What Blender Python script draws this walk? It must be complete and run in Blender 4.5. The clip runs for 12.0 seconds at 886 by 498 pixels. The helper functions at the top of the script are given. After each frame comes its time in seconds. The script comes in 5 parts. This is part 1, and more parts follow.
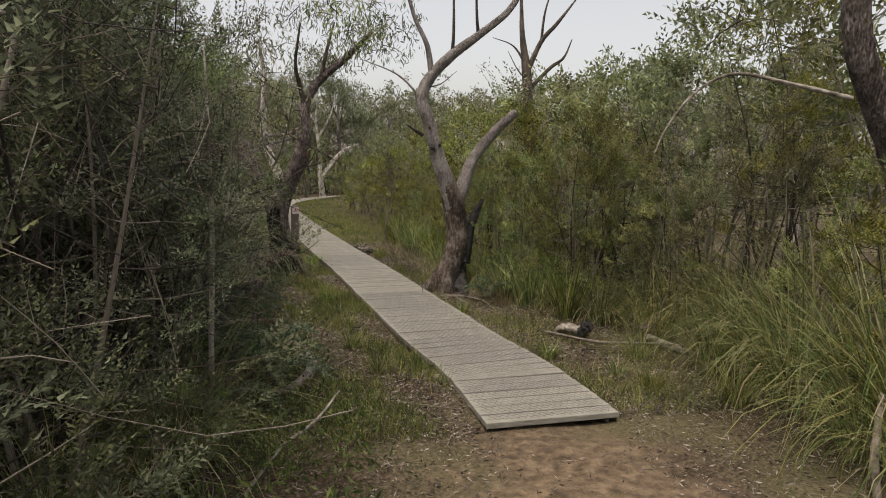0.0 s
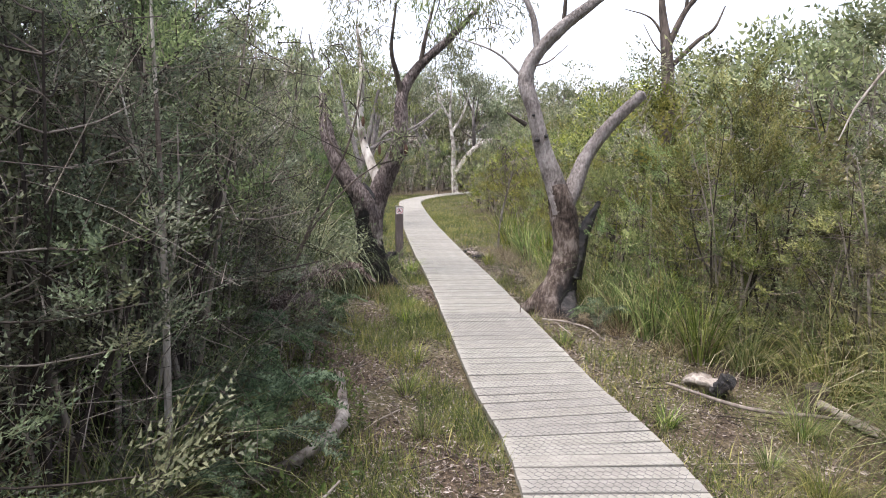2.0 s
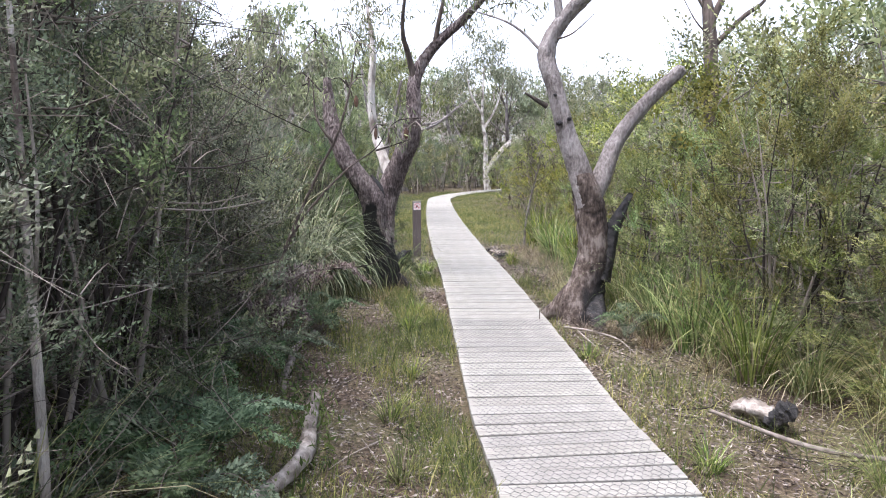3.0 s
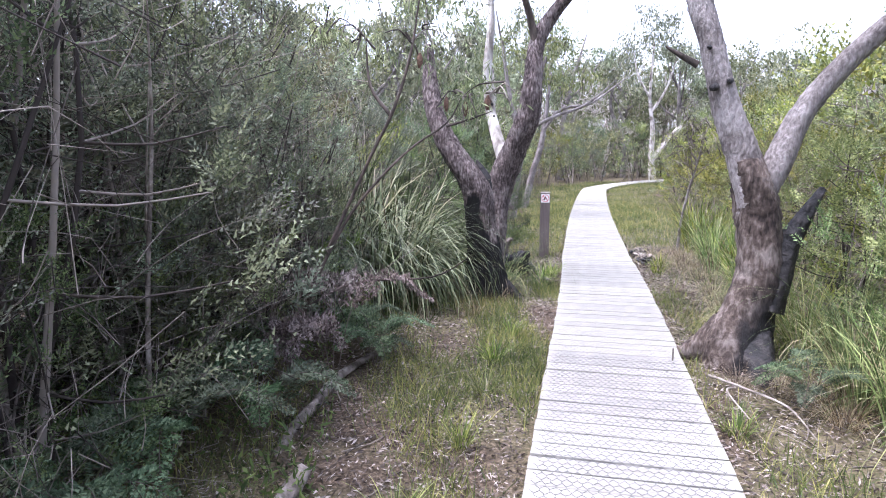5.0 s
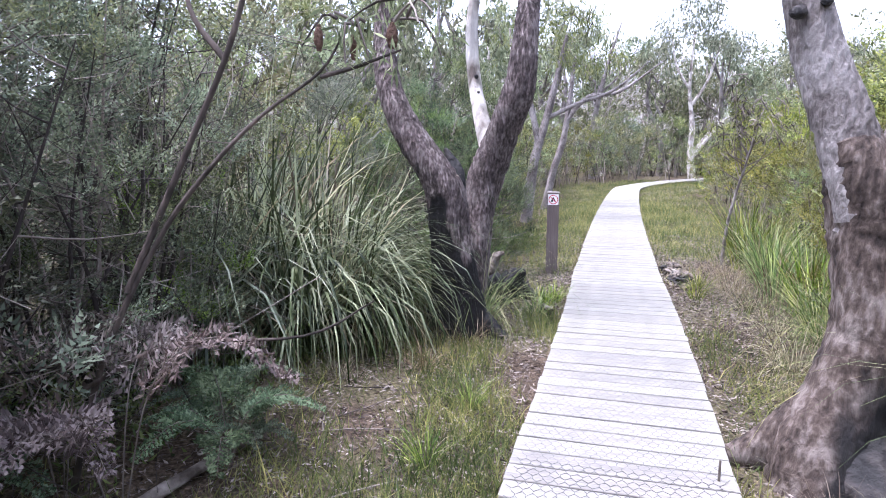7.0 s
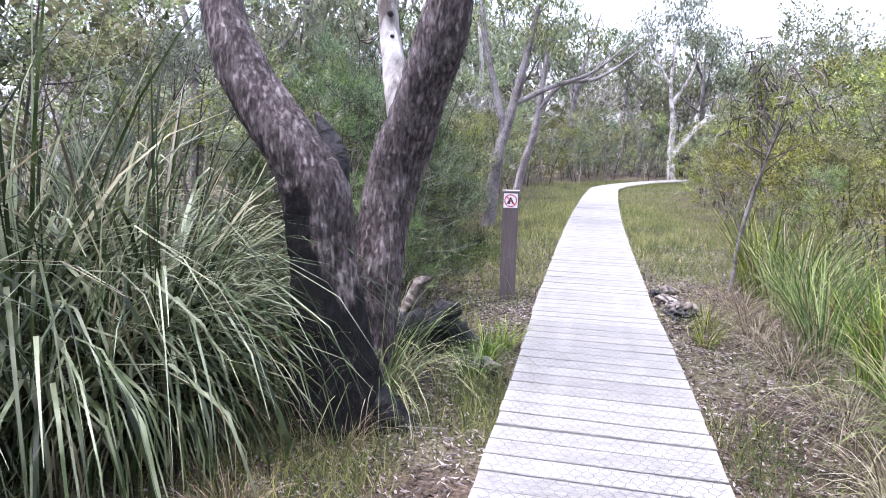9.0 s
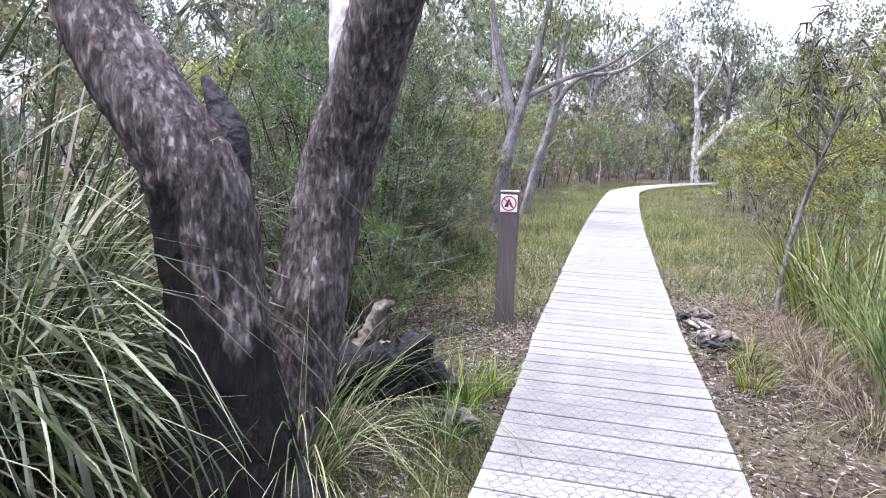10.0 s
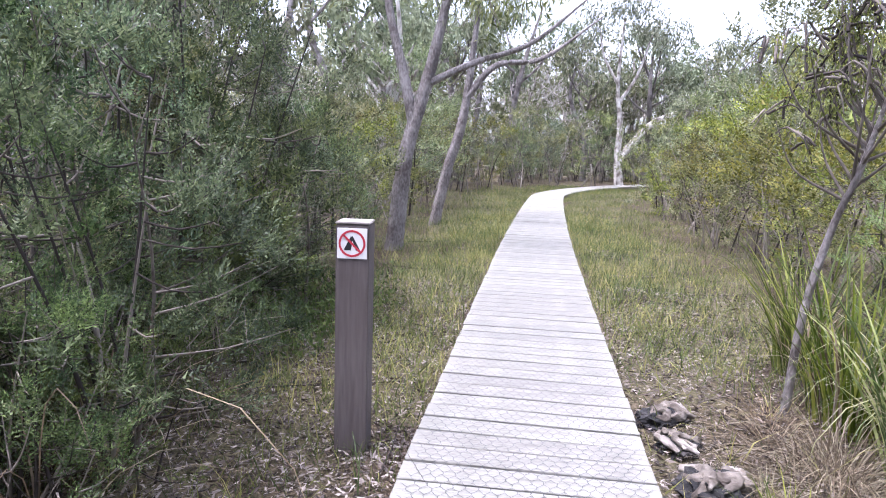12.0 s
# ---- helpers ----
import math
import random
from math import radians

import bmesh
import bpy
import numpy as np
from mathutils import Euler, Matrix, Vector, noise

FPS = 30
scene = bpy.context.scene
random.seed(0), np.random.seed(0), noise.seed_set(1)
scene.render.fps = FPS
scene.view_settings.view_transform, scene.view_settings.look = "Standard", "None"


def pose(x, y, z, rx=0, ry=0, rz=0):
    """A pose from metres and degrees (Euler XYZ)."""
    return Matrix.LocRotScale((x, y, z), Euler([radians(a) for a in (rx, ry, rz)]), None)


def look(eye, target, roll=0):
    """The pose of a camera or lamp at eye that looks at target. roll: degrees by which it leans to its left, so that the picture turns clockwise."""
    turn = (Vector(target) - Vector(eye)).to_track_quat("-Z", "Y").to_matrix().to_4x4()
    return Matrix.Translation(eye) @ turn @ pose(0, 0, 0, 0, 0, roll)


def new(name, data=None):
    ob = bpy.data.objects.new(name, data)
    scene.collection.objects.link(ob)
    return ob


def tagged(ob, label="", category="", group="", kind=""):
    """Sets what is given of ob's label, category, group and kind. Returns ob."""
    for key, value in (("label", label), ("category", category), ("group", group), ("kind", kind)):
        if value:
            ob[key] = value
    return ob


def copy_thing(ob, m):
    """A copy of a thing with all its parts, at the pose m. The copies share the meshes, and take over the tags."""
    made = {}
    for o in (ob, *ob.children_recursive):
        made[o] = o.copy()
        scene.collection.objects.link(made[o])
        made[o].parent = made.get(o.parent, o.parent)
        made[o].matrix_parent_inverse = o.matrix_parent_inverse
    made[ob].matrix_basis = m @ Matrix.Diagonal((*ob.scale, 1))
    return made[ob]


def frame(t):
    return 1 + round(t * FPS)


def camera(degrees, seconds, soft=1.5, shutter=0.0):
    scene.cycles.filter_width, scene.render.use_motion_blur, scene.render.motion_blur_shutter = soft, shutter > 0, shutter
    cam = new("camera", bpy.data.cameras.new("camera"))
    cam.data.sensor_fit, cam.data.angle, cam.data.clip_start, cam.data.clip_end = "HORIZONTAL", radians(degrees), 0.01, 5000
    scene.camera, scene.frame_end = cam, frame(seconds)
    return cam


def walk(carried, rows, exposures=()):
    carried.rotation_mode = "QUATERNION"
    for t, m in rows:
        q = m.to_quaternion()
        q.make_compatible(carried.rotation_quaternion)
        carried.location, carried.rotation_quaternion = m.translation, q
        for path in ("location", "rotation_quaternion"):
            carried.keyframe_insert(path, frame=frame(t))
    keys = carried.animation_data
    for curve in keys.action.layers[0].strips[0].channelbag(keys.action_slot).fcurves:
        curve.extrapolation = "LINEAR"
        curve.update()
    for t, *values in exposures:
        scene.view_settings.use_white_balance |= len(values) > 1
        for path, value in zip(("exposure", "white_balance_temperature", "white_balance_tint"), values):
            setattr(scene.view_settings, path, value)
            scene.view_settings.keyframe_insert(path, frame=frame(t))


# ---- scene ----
cam = camera(69.8, 12.0, soft=1.0)
PATH = [
    (0, (-0.158, -1.464, 1.604), (-0.088, 0.52, 1.363), 0.8),
    (0.5, (-0.009, -1.192, 1.669), (-0.032, 0.792, 1.415), 0.3),
    (1, (0.129, -0.826, 1.666), (-0.084, 1.146, 1.411), 0.3),
    (1.5, (0.23, -0.435, 1.671), (-0.029, 1.531, 1.409), 0.3),
    (2, (0.326, -0.028, 1.634), (-0.047, 1.919, 1.373), 0.4),
    (2.5, (0.39, 0.383, 1.579), (-0.027, 2.321, 1.313), 0.2),
    (3, (0.445, 0.809, 1.525), (-0.04, 2.731, 1.259), 0.0),
    (3.5, (0.455, 1.229, 1.472), (-0.261, 3.076, 1.203), 0.0),
    (5.5, (0.559, 2.808, 1.472), (-0.401, 4.536, 1.166), 0.1),
    (6, (0.454, 3.301, 1.457), (-0.512, 5.025, 1.147), 0.2),
    (6.5, (0.327, 3.807, 1.438), (-0.706, 5.491, 1.128), 0.1),
    (7, (0.204, 4.275, 1.369), (-0.844, 5.95, 1.062), 0.2),
    (9, (-0.413, 6.229, 1.235), (-1.397, 7.941, 0.922), 1.4),
    (9.5, (-0.545, 6.693, 1.191), (-1.56, 8.388, 0.88), 1.6),
    (10, (-0.665, 7.172, 1.167), (-1.701, 8.855, 0.858), 1.7),
    (10.5, (-0.763, 7.66, 1.155), (-1.809, 9.336, 0.847), 1.1),
    (11, (-0.933, 8.143, 1.179), (-1.959, 9.833, 0.874), 1.5),
    (11.5, (-1.077, 8.616, 1.164), (-2.046, 10.339, 0.861), 1.6),
    (12, (-1.259, 9.158, 1.177), (-2.093, 10.95, 0.876), 2.0),
]
walk(cam, [(t, look(eye, target, roll)) for t, eye, target, roll in PATH],
     exposures=[(0, 0.6, 7450, 12), (0.5, 1.05, 7300, 12), (1.5, 1.58, 6650, 15), (3.0, 2.02, 6000, 18), (5.5, 2.32, 5590, 24), (9.0, 2.3, 5550, 25), (11, 2.3, 5620, 24), (12, 2.17, 5650, 24)])

# ---- world, sun ----
SUN_FROM = Vector((-0.24, -0.24, 1.0)).normalized()
world = bpy.data.worlds.new("overcast_sky")
scene.world = world
world.use_nodes = True
wn, wl = world.node_tree.nodes, world.node_tree.links
sky = wn.new("ShaderNodeTexSky")
sky.sky_type, sky.sun_disc = "NISHITA", False
sky.sun_elevation = math.asin(SUN_FROM.z)
sky.sun_rotation = math.atan2(SUN_FROM.x, SUN_FROM.y)
sky.air_density, sky.dust_density, sky.ozone_density = 1.0, 4.0, 1.0
pale = wn.new("ShaderNodeHueSaturation")
pale.inputs["Saturation"].default_value = 0.46
wl.new(sky.outputs[0], pale.inputs["Color"])
wl.new(pale.outputs[0], wn["Background"].inputs[0])
wn["Background"].inputs[1].default_value = 0.15
sun = new("sun", bpy.data.lights.new("sun", "SUN"))
sun.data.energy, sun.data.angle, sun.data.color = 1.0, radians(22), (1.0, 0.95, 0.88)
sun.matrix_world = look(SUN_FROM * 50, (0, 0, 0))

rng = np.random.default_rng(11)


# ---- materials ----
def material(name, colors, scale=8.0, rough=0.85, bump=0.3, span=(0.28, 0.72), deep=0.02, island=0.0, objvar=0.0, translucent=0.0, detail=6.0, stretch=(1, 1, 1), coarse=1.2, spec=0.3, metal=0.0, fissure=0.0, fine_share=0.5):
    """Noise at two scales between the given colours, with bump; island and objvar vary the value piece by piece."""
    m = bpy.data.materials.new(name)
    m.use_nodes = True
    n, l = m.node_tree.nodes, m.node_tree.links
    b = n["Principled BSDF"]
    b.inputs["Roughness"].default_value = rough
    b.inputs["Specular IOR Level"].default_value = spec
    b.inputs["Metallic"].default_value = metal
    geo, tc, mp = n.new("ShaderNodeNewGeometry"), n.new("ShaderNodeTexCoord"), n.new("ShaderNodeMapping")
    mp.inputs["Scale"].default_value = stretch
    l.new(tc.outputs["Object"], mp.inputs["Vector"])
    fine, big = n.new("ShaderNodeTexNoise"), n.new("ShaderNodeTexNoise")
    fine.inputs["Scale"].default_value, fine.inputs["Detail"].default_value = scale, detail
    big.inputs["Scale"].default_value, big.inputs["Detail"].default_value = coarse, 3.0
    l.new(mp.outputs[0], fine.inputs["Vector"])
    l.new(tc.outputs["Object"], big.inputs["Vector"])
    mix = n.new("ShaderNodeMath")
    mix.operation = "MULTIPLY_ADD"
    mix.inputs[1].default_value = fine_share
    l.new(fine.outputs["Fac"], mix.inputs[0])
    half = n.new("ShaderNodeMath")
    half.operation = "MULTIPLY"
    half.inputs[1].default_value = 1 - fine_share
    l.new(big.outputs["Fac"], half.inputs[0])
    l.new(half.outputs[0], mix.inputs[2])
    last = mix.outputs[0]
    if island:
        isl = n.new("ShaderNodeMath")
        isl.operation, isl.inputs[1].default_value = "MULTIPLY_ADD", island
        l.new(geo.outputs["Random Per Island"], isl.inputs[0])
        l.new(last, isl.inputs[2])
        off = n.new("ShaderNodeMath")
        off.operation, off.inputs[1].default_value = "SUBTRACT", island / 2
        l.new(isl.outputs[0], off.inputs[0])
        last = off.outputs[0]
    ramp = n.new("ShaderNodeValToRGB")
    ramp.color_ramp.elements[0].position, ramp.color_ramp.elements[1].position = span
    ramp.color_ramp.elements[0].color = (*colors[0], 1)
    ramp.color_ramp.elements[1].color = (*colors[-1], 1)
    for k, c in enumerate(colors[1:-1]):
        e = ramp.color_ramp.elements.new(span[0] + (span[1] - span[0]) * (k + 1) / (len(colors) - 1))
        e.color = (*c, 1)
    l.new(last, ramp.inputs["Fac"])
    color = ramp.outputs["Color"]
    if objvar:
        info, hsv = n.new("ShaderNodeObjectInfo"), n.new("ShaderNodeHueSaturation")
        val, hue = n.new("ShaderNodeMapRange"), n.new("ShaderNodeMapRange")
        val.inputs["To Min"].default_value, val.inputs["To Max"].default_value = 1 - objvar, 1 + objvar
        hue.inputs["To Min"].default_value, hue.inputs["To Max"].default_value = 0.5 - 0.1 * objvar, 0.5 + 0.1 * objvar
        l.new(info.outputs["Random"], val.inputs["Value"])
        l.new(info.outputs["Random"], hue.inputs["Value"])
        l.new(val.outputs[0], hsv.inputs["Value"])
        wob, sat = n.new("ShaderNodeMath"), n.new("ShaderNodeMapRange")
        wob.operation, wob.inputs[1].default_value = "PINGPONG", 0.23
        l.new(info.outputs["Random"], wob.inputs[0])
        sat.inputs["From Max"].default_value = 0.23
        sat.inputs["To Min"].default_value, sat.inputs["To Max"].default_value = 1 - objvar, 1 + 0.5 * objvar
        l.new(wob.outputs[0], sat.inputs["Value"])
        l.new(sat.outputs[0], hsv.inputs["Saturation"])
        l.new(hue.outputs[0], hsv.inputs["Hue"])
        l.new(color, hsv.inputs["Color"])
        color = hsv.outputs[0]
    height = fine.outputs["Fac"]
    if fissure:
        # long dark cracks that run along the grain
        fm, fn, fr, dark = n.new("ShaderNodeMapping"), n.new("ShaderNodeTexNoise"), n.new("ShaderNodeMapRange"), n.new("ShaderNodeMix")
        fm.inputs["Scale"].default_value = (1, 1, 0.24)
        l.new(tc.outputs["Object"], fm.inputs["Vector"])
        l.new(fm.outputs[0], fn.inputs["Vector"])
        fn.inputs["Scale"].default_value, fn.inputs["Detail"].default_value, fn.inputs["Roughness"].default_value = fissure, 7, 0.68
        fr.inputs["From Min"].default_value, fr.inputs["From Max"].default_value = 0.36, 0.56
        l.new(fn.outputs["Fac"], fr.inputs["Value"])
        dark.data_type, dark.blend_type = "RGBA", "MULTIPLY"
        dark.inputs["Factor"].default_value = 1.0
        shade = n.new("ShaderNodeMapRange")
        shade.inputs["To Min"].default_value = 0.66
        l.new(fr.outputs[0], shade.inputs["Value"])
        l.new(color, dark.inputs["A"])
        l.new(shade.outputs[0], dark.inputs["B"])
        color = dark.outputs["Result"]
        both = n.new("ShaderNodeMath")
        both.operation = "MULTIPLY_ADD"
        both.inputs[1].default_value = 0.5
        l.new(height, both.inputs[0])
        l.new(fr.outputs[0], both.inputs[2])
        height = both.outputs[0]
    l.new(color, b.inputs["Base Color"])
    if bump:
        bp = n.new("ShaderNodeBump")
        bp.inputs["Strength"].default_value, bp.inputs["Distance"].default_value = bump, deep
        l.new(height, bp.inputs["Height"])
        l.new(bp.outputs[0], b.inputs["Normal"])
    if translucent:
        tr, ms = n.new("ShaderNodeBsdfTranslucent"), n.new("ShaderNodeMixShader")
        ms.inputs[0].default_value = translucent
        l.new(color, tr.inputs["Color"])
        l.new(b.outputs[0], ms.inputs[1])
        l.new(tr.outputs[0], ms.inputs[2])
        l.new(ms.outputs[0], n["Material Output"].inputs["Surface"])
    return m


def leaf_mat(name, dark, mid, light, objvar=0.25, tr=0.4, rough=0.5, island=0.5, coarse=3.2):
    return material(name, (dark, mid, light), scale=6.0, rough=rough, bump=0.0, island=island, span=(0.34, 0.66), coarse=coarse, fine_share=0.35, objvar=objvar, translucent=tr, spec=0.25, detail=2.0)


M_HEATH = leaf_mat("heath_leaf", (0.055, 0.066, 0.02), (0.15, 0.17, 0.042), (0.34, 0.34, 0.1), 0.35, island=0.26)
# lightened and greyed: veiling glare over the left bushes is put into the colour
M_TEATREE = leaf_mat("tea_tree_leaf", (0.05, 0.065, 0.037), (0.125, 0.155, 0.083), (0.29, 0.33, 0.18), 0.4, tr=0.4, island=0.26)
M_NEEDLE = leaf_mat("dark_needle_leaf", (0.028, 0.045, 0.018), (0.07, 0.1, 0.04), (0.19, 0.235, 0.09), 0.3, island=0.26)
M_BRIGHT = leaf_mat("young_leaf", (0.06, 0.10, 0.02), (0.15, 0.22, 0.045), (0.28, 0.36, 0.1), island=0.26)
M_UNDER = leaf_mat("undergrowth_leaf", (0.04, 0.06, 0.022), (0.09, 0.125, 0.04), (0.19, 0.23, 0.08), island=0.26)
M_GUM = leaf_mat("gum_leaf", (0.075, 0.1, 0.04), (0.17, 0.2, 0.08), (0.32, 0.35, 0.17), tr=0.4, island=0.26)
# paler and greyer than the gum leaf: distance haze put into the colour
M_FAR = leaf_mat("hazy_far_leaf", (0.09, 0.11, 0.06), (0.19, 0.21, 0.115), (0.32, 0.34, 0.2), tr=0.35, island=0.26)
M_SEDGE = leaf_mat("sedge_blade", (0.07, 0.10, 0.025), (0.15, 0.19, 0.05), (0.36, 0.35, 0.15))
M_SEDGE_BRIGHT = leaf_mat("bright_sedge_blade", (0.06, 0.10, 0.015), (0.16, 0.23, 0.035), (0.36, 0.41, 0.1))
M_SEDGE_PALE = leaf_mat("pale_sedge_blade", (0.026, 0.037, 0.014), (0.085, 0.11, 0.042), (0.36, 0.39, 0.24), rough=0.3)
M_STRAW = leaf_mat("straw", (0.1, 0.075, 0.042), (0.25, 0.2, 0.115), (0.46, 0.4, 0.26))
M_GRASS = leaf_mat("short_grass", (0.055, 0.08, 0.026), (0.145, 0.165, 0.05), (0.33, 0.3, 0.12), island=0.4, coarse=1.1)
M_TURF = leaf_mat("turf_blade", (0.045, 0.07, 0.02), (0.12, 0.15, 0.04), (0.27, 0.27, 0.085), island=0.4, coarse=1.1)
M_FERN = leaf_mat("fern_frond", (0.045, 0.075, 0.035), (0.095, 0.14, 0.07), (0.18, 0.24, 0.13))
M_FERN_DEAD = leaf_mat("dead_frond", (0.08, 0.06, 0.05), (0.18, 0.142, 0.12), (0.36, 0.31, 0.27))
M_LITTER = leaf_mat("leaf_litter", (0.05, 0.036, 0.028), (0.145, 0.11, 0.088), (0.36, 0.31, 0.265), tr=0.05)
M_TWIG = material("grey_twig", ((0.035, 0.028, 0.024), (0.09, 0.075, 0.063), (0.23, 0.2, 0.17)), scale=20, bump=0.0, island=0.8)
BARK = dict(bump=1.0, deep=0.025, span=(0.39, 0.61), rough=0.9, detail=9.0)
M_BARK = material("grey_gum_bark", ((0.095, 0.081, 0.074), (0.185, 0.165, 0.154), (0.28, 0.258, 0.243)), scale=30, stretch=(1.6, 1.6, 0.7), coarse=4.0, fine_share=0.45, **BARK)
M_BARK_RED = material("purple_brown_bark", ((0.055, 0.042, 0.038), (0.15, 0.117, 0.11), (0.3, 0.255, 0.238)), scale=30, stretch=(1.8, 1.8, 0.6), coarse=7.0, fissure=44, fine_share=0.6, **BARK)
M_BARK_WHITE = material("white_gum_bark", ((0.16, 0.13, 0.11), (0.48, 0.44, 0.39), (0.66, 0.63, 0.58)), scale=6, stretch=(1.5, 1.5, 0.6), coarse=4.0, fissure=9, **BARK)
M_BARK_DARK = material("dark_dead_bark", ((0.03, 0.025, 0.02), (0.075, 0.06, 0.05), (0.15, 0.12, 0.1)), scale=10, stretch=(2, 2, 0.5), **BARK)
M_CHAR = material("charred_wood", ((0.006, 0.006, 0.007), (0.018, 0.017, 0.017), (0.07, 0.06, 0.055)), scale=14, bump=1.0, deep=0.05, rough=0.8, coarse=3.0, spec=0.4)


def burnt(name, source, height, side, spread=0.5):
    """A bark scorched black in ragged streaks up to a height, more on one side."""
    m = source.copy()
    m.name = name
    n, l = m.node_tree.nodes, m.node_tree.links
    b = n["Principled BSDF"]
    old = b.inputs["Base Color"].links[0].from_socket
    tc, sep, mp, nz = n.new("ShaderNodeTexCoord"), n.new("ShaderNodeSeparateXYZ"), n.new("ShaderNodeMapping"), n.new("ShaderNodeTexNoise")
    l.new(tc.outputs["Object"], sep.inputs[0])
    mp.inputs["Scale"].default_value = (1, 1, 0.3)
    l.new(tc.outputs["Object"], mp.inputs["Vector"])
    l.new(mp.outputs[0], nz.inputs["Vector"])
    nz.inputs["Scale"].default_value, nz.inputs["Detail"].default_value = 6, 6
    dot = n.new("ShaderNodeVectorMath")
    dot.operation, dot.inputs[1].default_value = "DOT_PRODUCT", (side[0], side[1], -1.0)
    l.new(tc.outputs["Object"], dot.inputs[0])
    add = n.new("ShaderNodeMath")
    add.operation, add.inputs[1].default_value = "MULTIPLY_ADD", 1.6
    l.new(nz.outputs["Fac"], add.inputs[0])
    l.new(dot.outputs["Value"], add.inputs[2])
    mr = n.new("ShaderNodeMapRange")
    mr.inputs["From Min"].default_value, mr.inputs["From Max"].default_value = 0.8 - height, 0.8 - height + spread
    l.new(add.outputs[0], mr.inputs["Value"])
    mix = n.new("ShaderNodeMix")
    mix.data_type = "RGBA"
    mix.inputs["B"].default_value = (0.014, 0.013, 0.013, 1)
    l.new(mr.outputs[0], mix.inputs["Factor"])
    l.new(old, mix.inputs["A"])
    l.new(mix.outputs["Result"], b.inputs["Base Color"])
    return m


# scorch, with some shade of the gum's right flank put into its black
M_BARK_SCORCH_SHADE = burnt("scorched_grey_bark", material("flaking_bark", ((0.022, 0.016, 0.013), (0.075, 0.056, 0.045), (0.19, 0.16, 0.14)), scale=24, stretch=(1.6, 1.6, 0.6), coarse=6.0, fine_share=0.42, **BARK), 0.75, (2.4, 0.6))
M_BARK_BURNT = burnt("burnt_purple_bark", M_BARK_RED, 1.0, (-1.0, -0.35), 0.12)
M_CONE = material("cone_brown", ((0.06, 0.035, 0.025), (0.17, 0.1, 0.065)), scale=60, bump=1.0)
M_DEADWOOD = material("weathered_dead_wood", ((0.06, 0.048, 0.038), (0.2, 0.172, 0.145), (0.38, 0.345, 0.305)), scale=14, bump=1.0, span=(0.38, 0.62), deep=0.04, stretch=(1, 1, 1))
M_PLANK = material("weathered_plank", ((0.17, 0.162, 0.14), (0.238, 0.229, 0.2), (0.31, 0.3, 0.264)), scale=26, bump=0.4, objvar=0.09, stretch=(0.4, 3, 3), coarse=7.0, rough=0.8)
M_BEARER = material("bearer_timber", ((0.1, 0.085, 0.06), (0.2, 0.175, 0.13), (0.3, 0.27, 0.21)), scale=10, bump=0.5)
M_WIRE = material("galvanised_wire", ((0.05, 0.05, 0.052), (0.09, 0.09, 0.09), (0.17, 0.17, 0.166)), scale=30, bump=0.0, rough=0.5, metal=0.3)
M_POST = material("painted_post", ((0.075, 0.06, 0.055), (0.115, 0.095, 0.09), (0.17, 0.145, 0.135)), scale=12, bump=0.4, stretch=(5, 5, 0.35), rough=0.75)
M_POSTCAP = material("pale_post_top", ((0.22, 0.2, 0.18), (0.34, 0.31, 0.28)), scale=20)
M_WHITE = material("sign_white", ((0.68, 0.67, 0.66), (0.8, 0.79, 0.78)), scale=8, bump=0.0, rough=0.4)
M_RED = material("sign_red", ((0.4, 0.03, 0.05), (0.5, 0.05, 0.07)), scale=8, bump=0.0, rough=0.4)
M_BLACK = material("sign_black", ((0.015, 0.015, 0.017), (0.03, 0.03, 0.03)), scale=8, bump=0.0, rough=0.4)


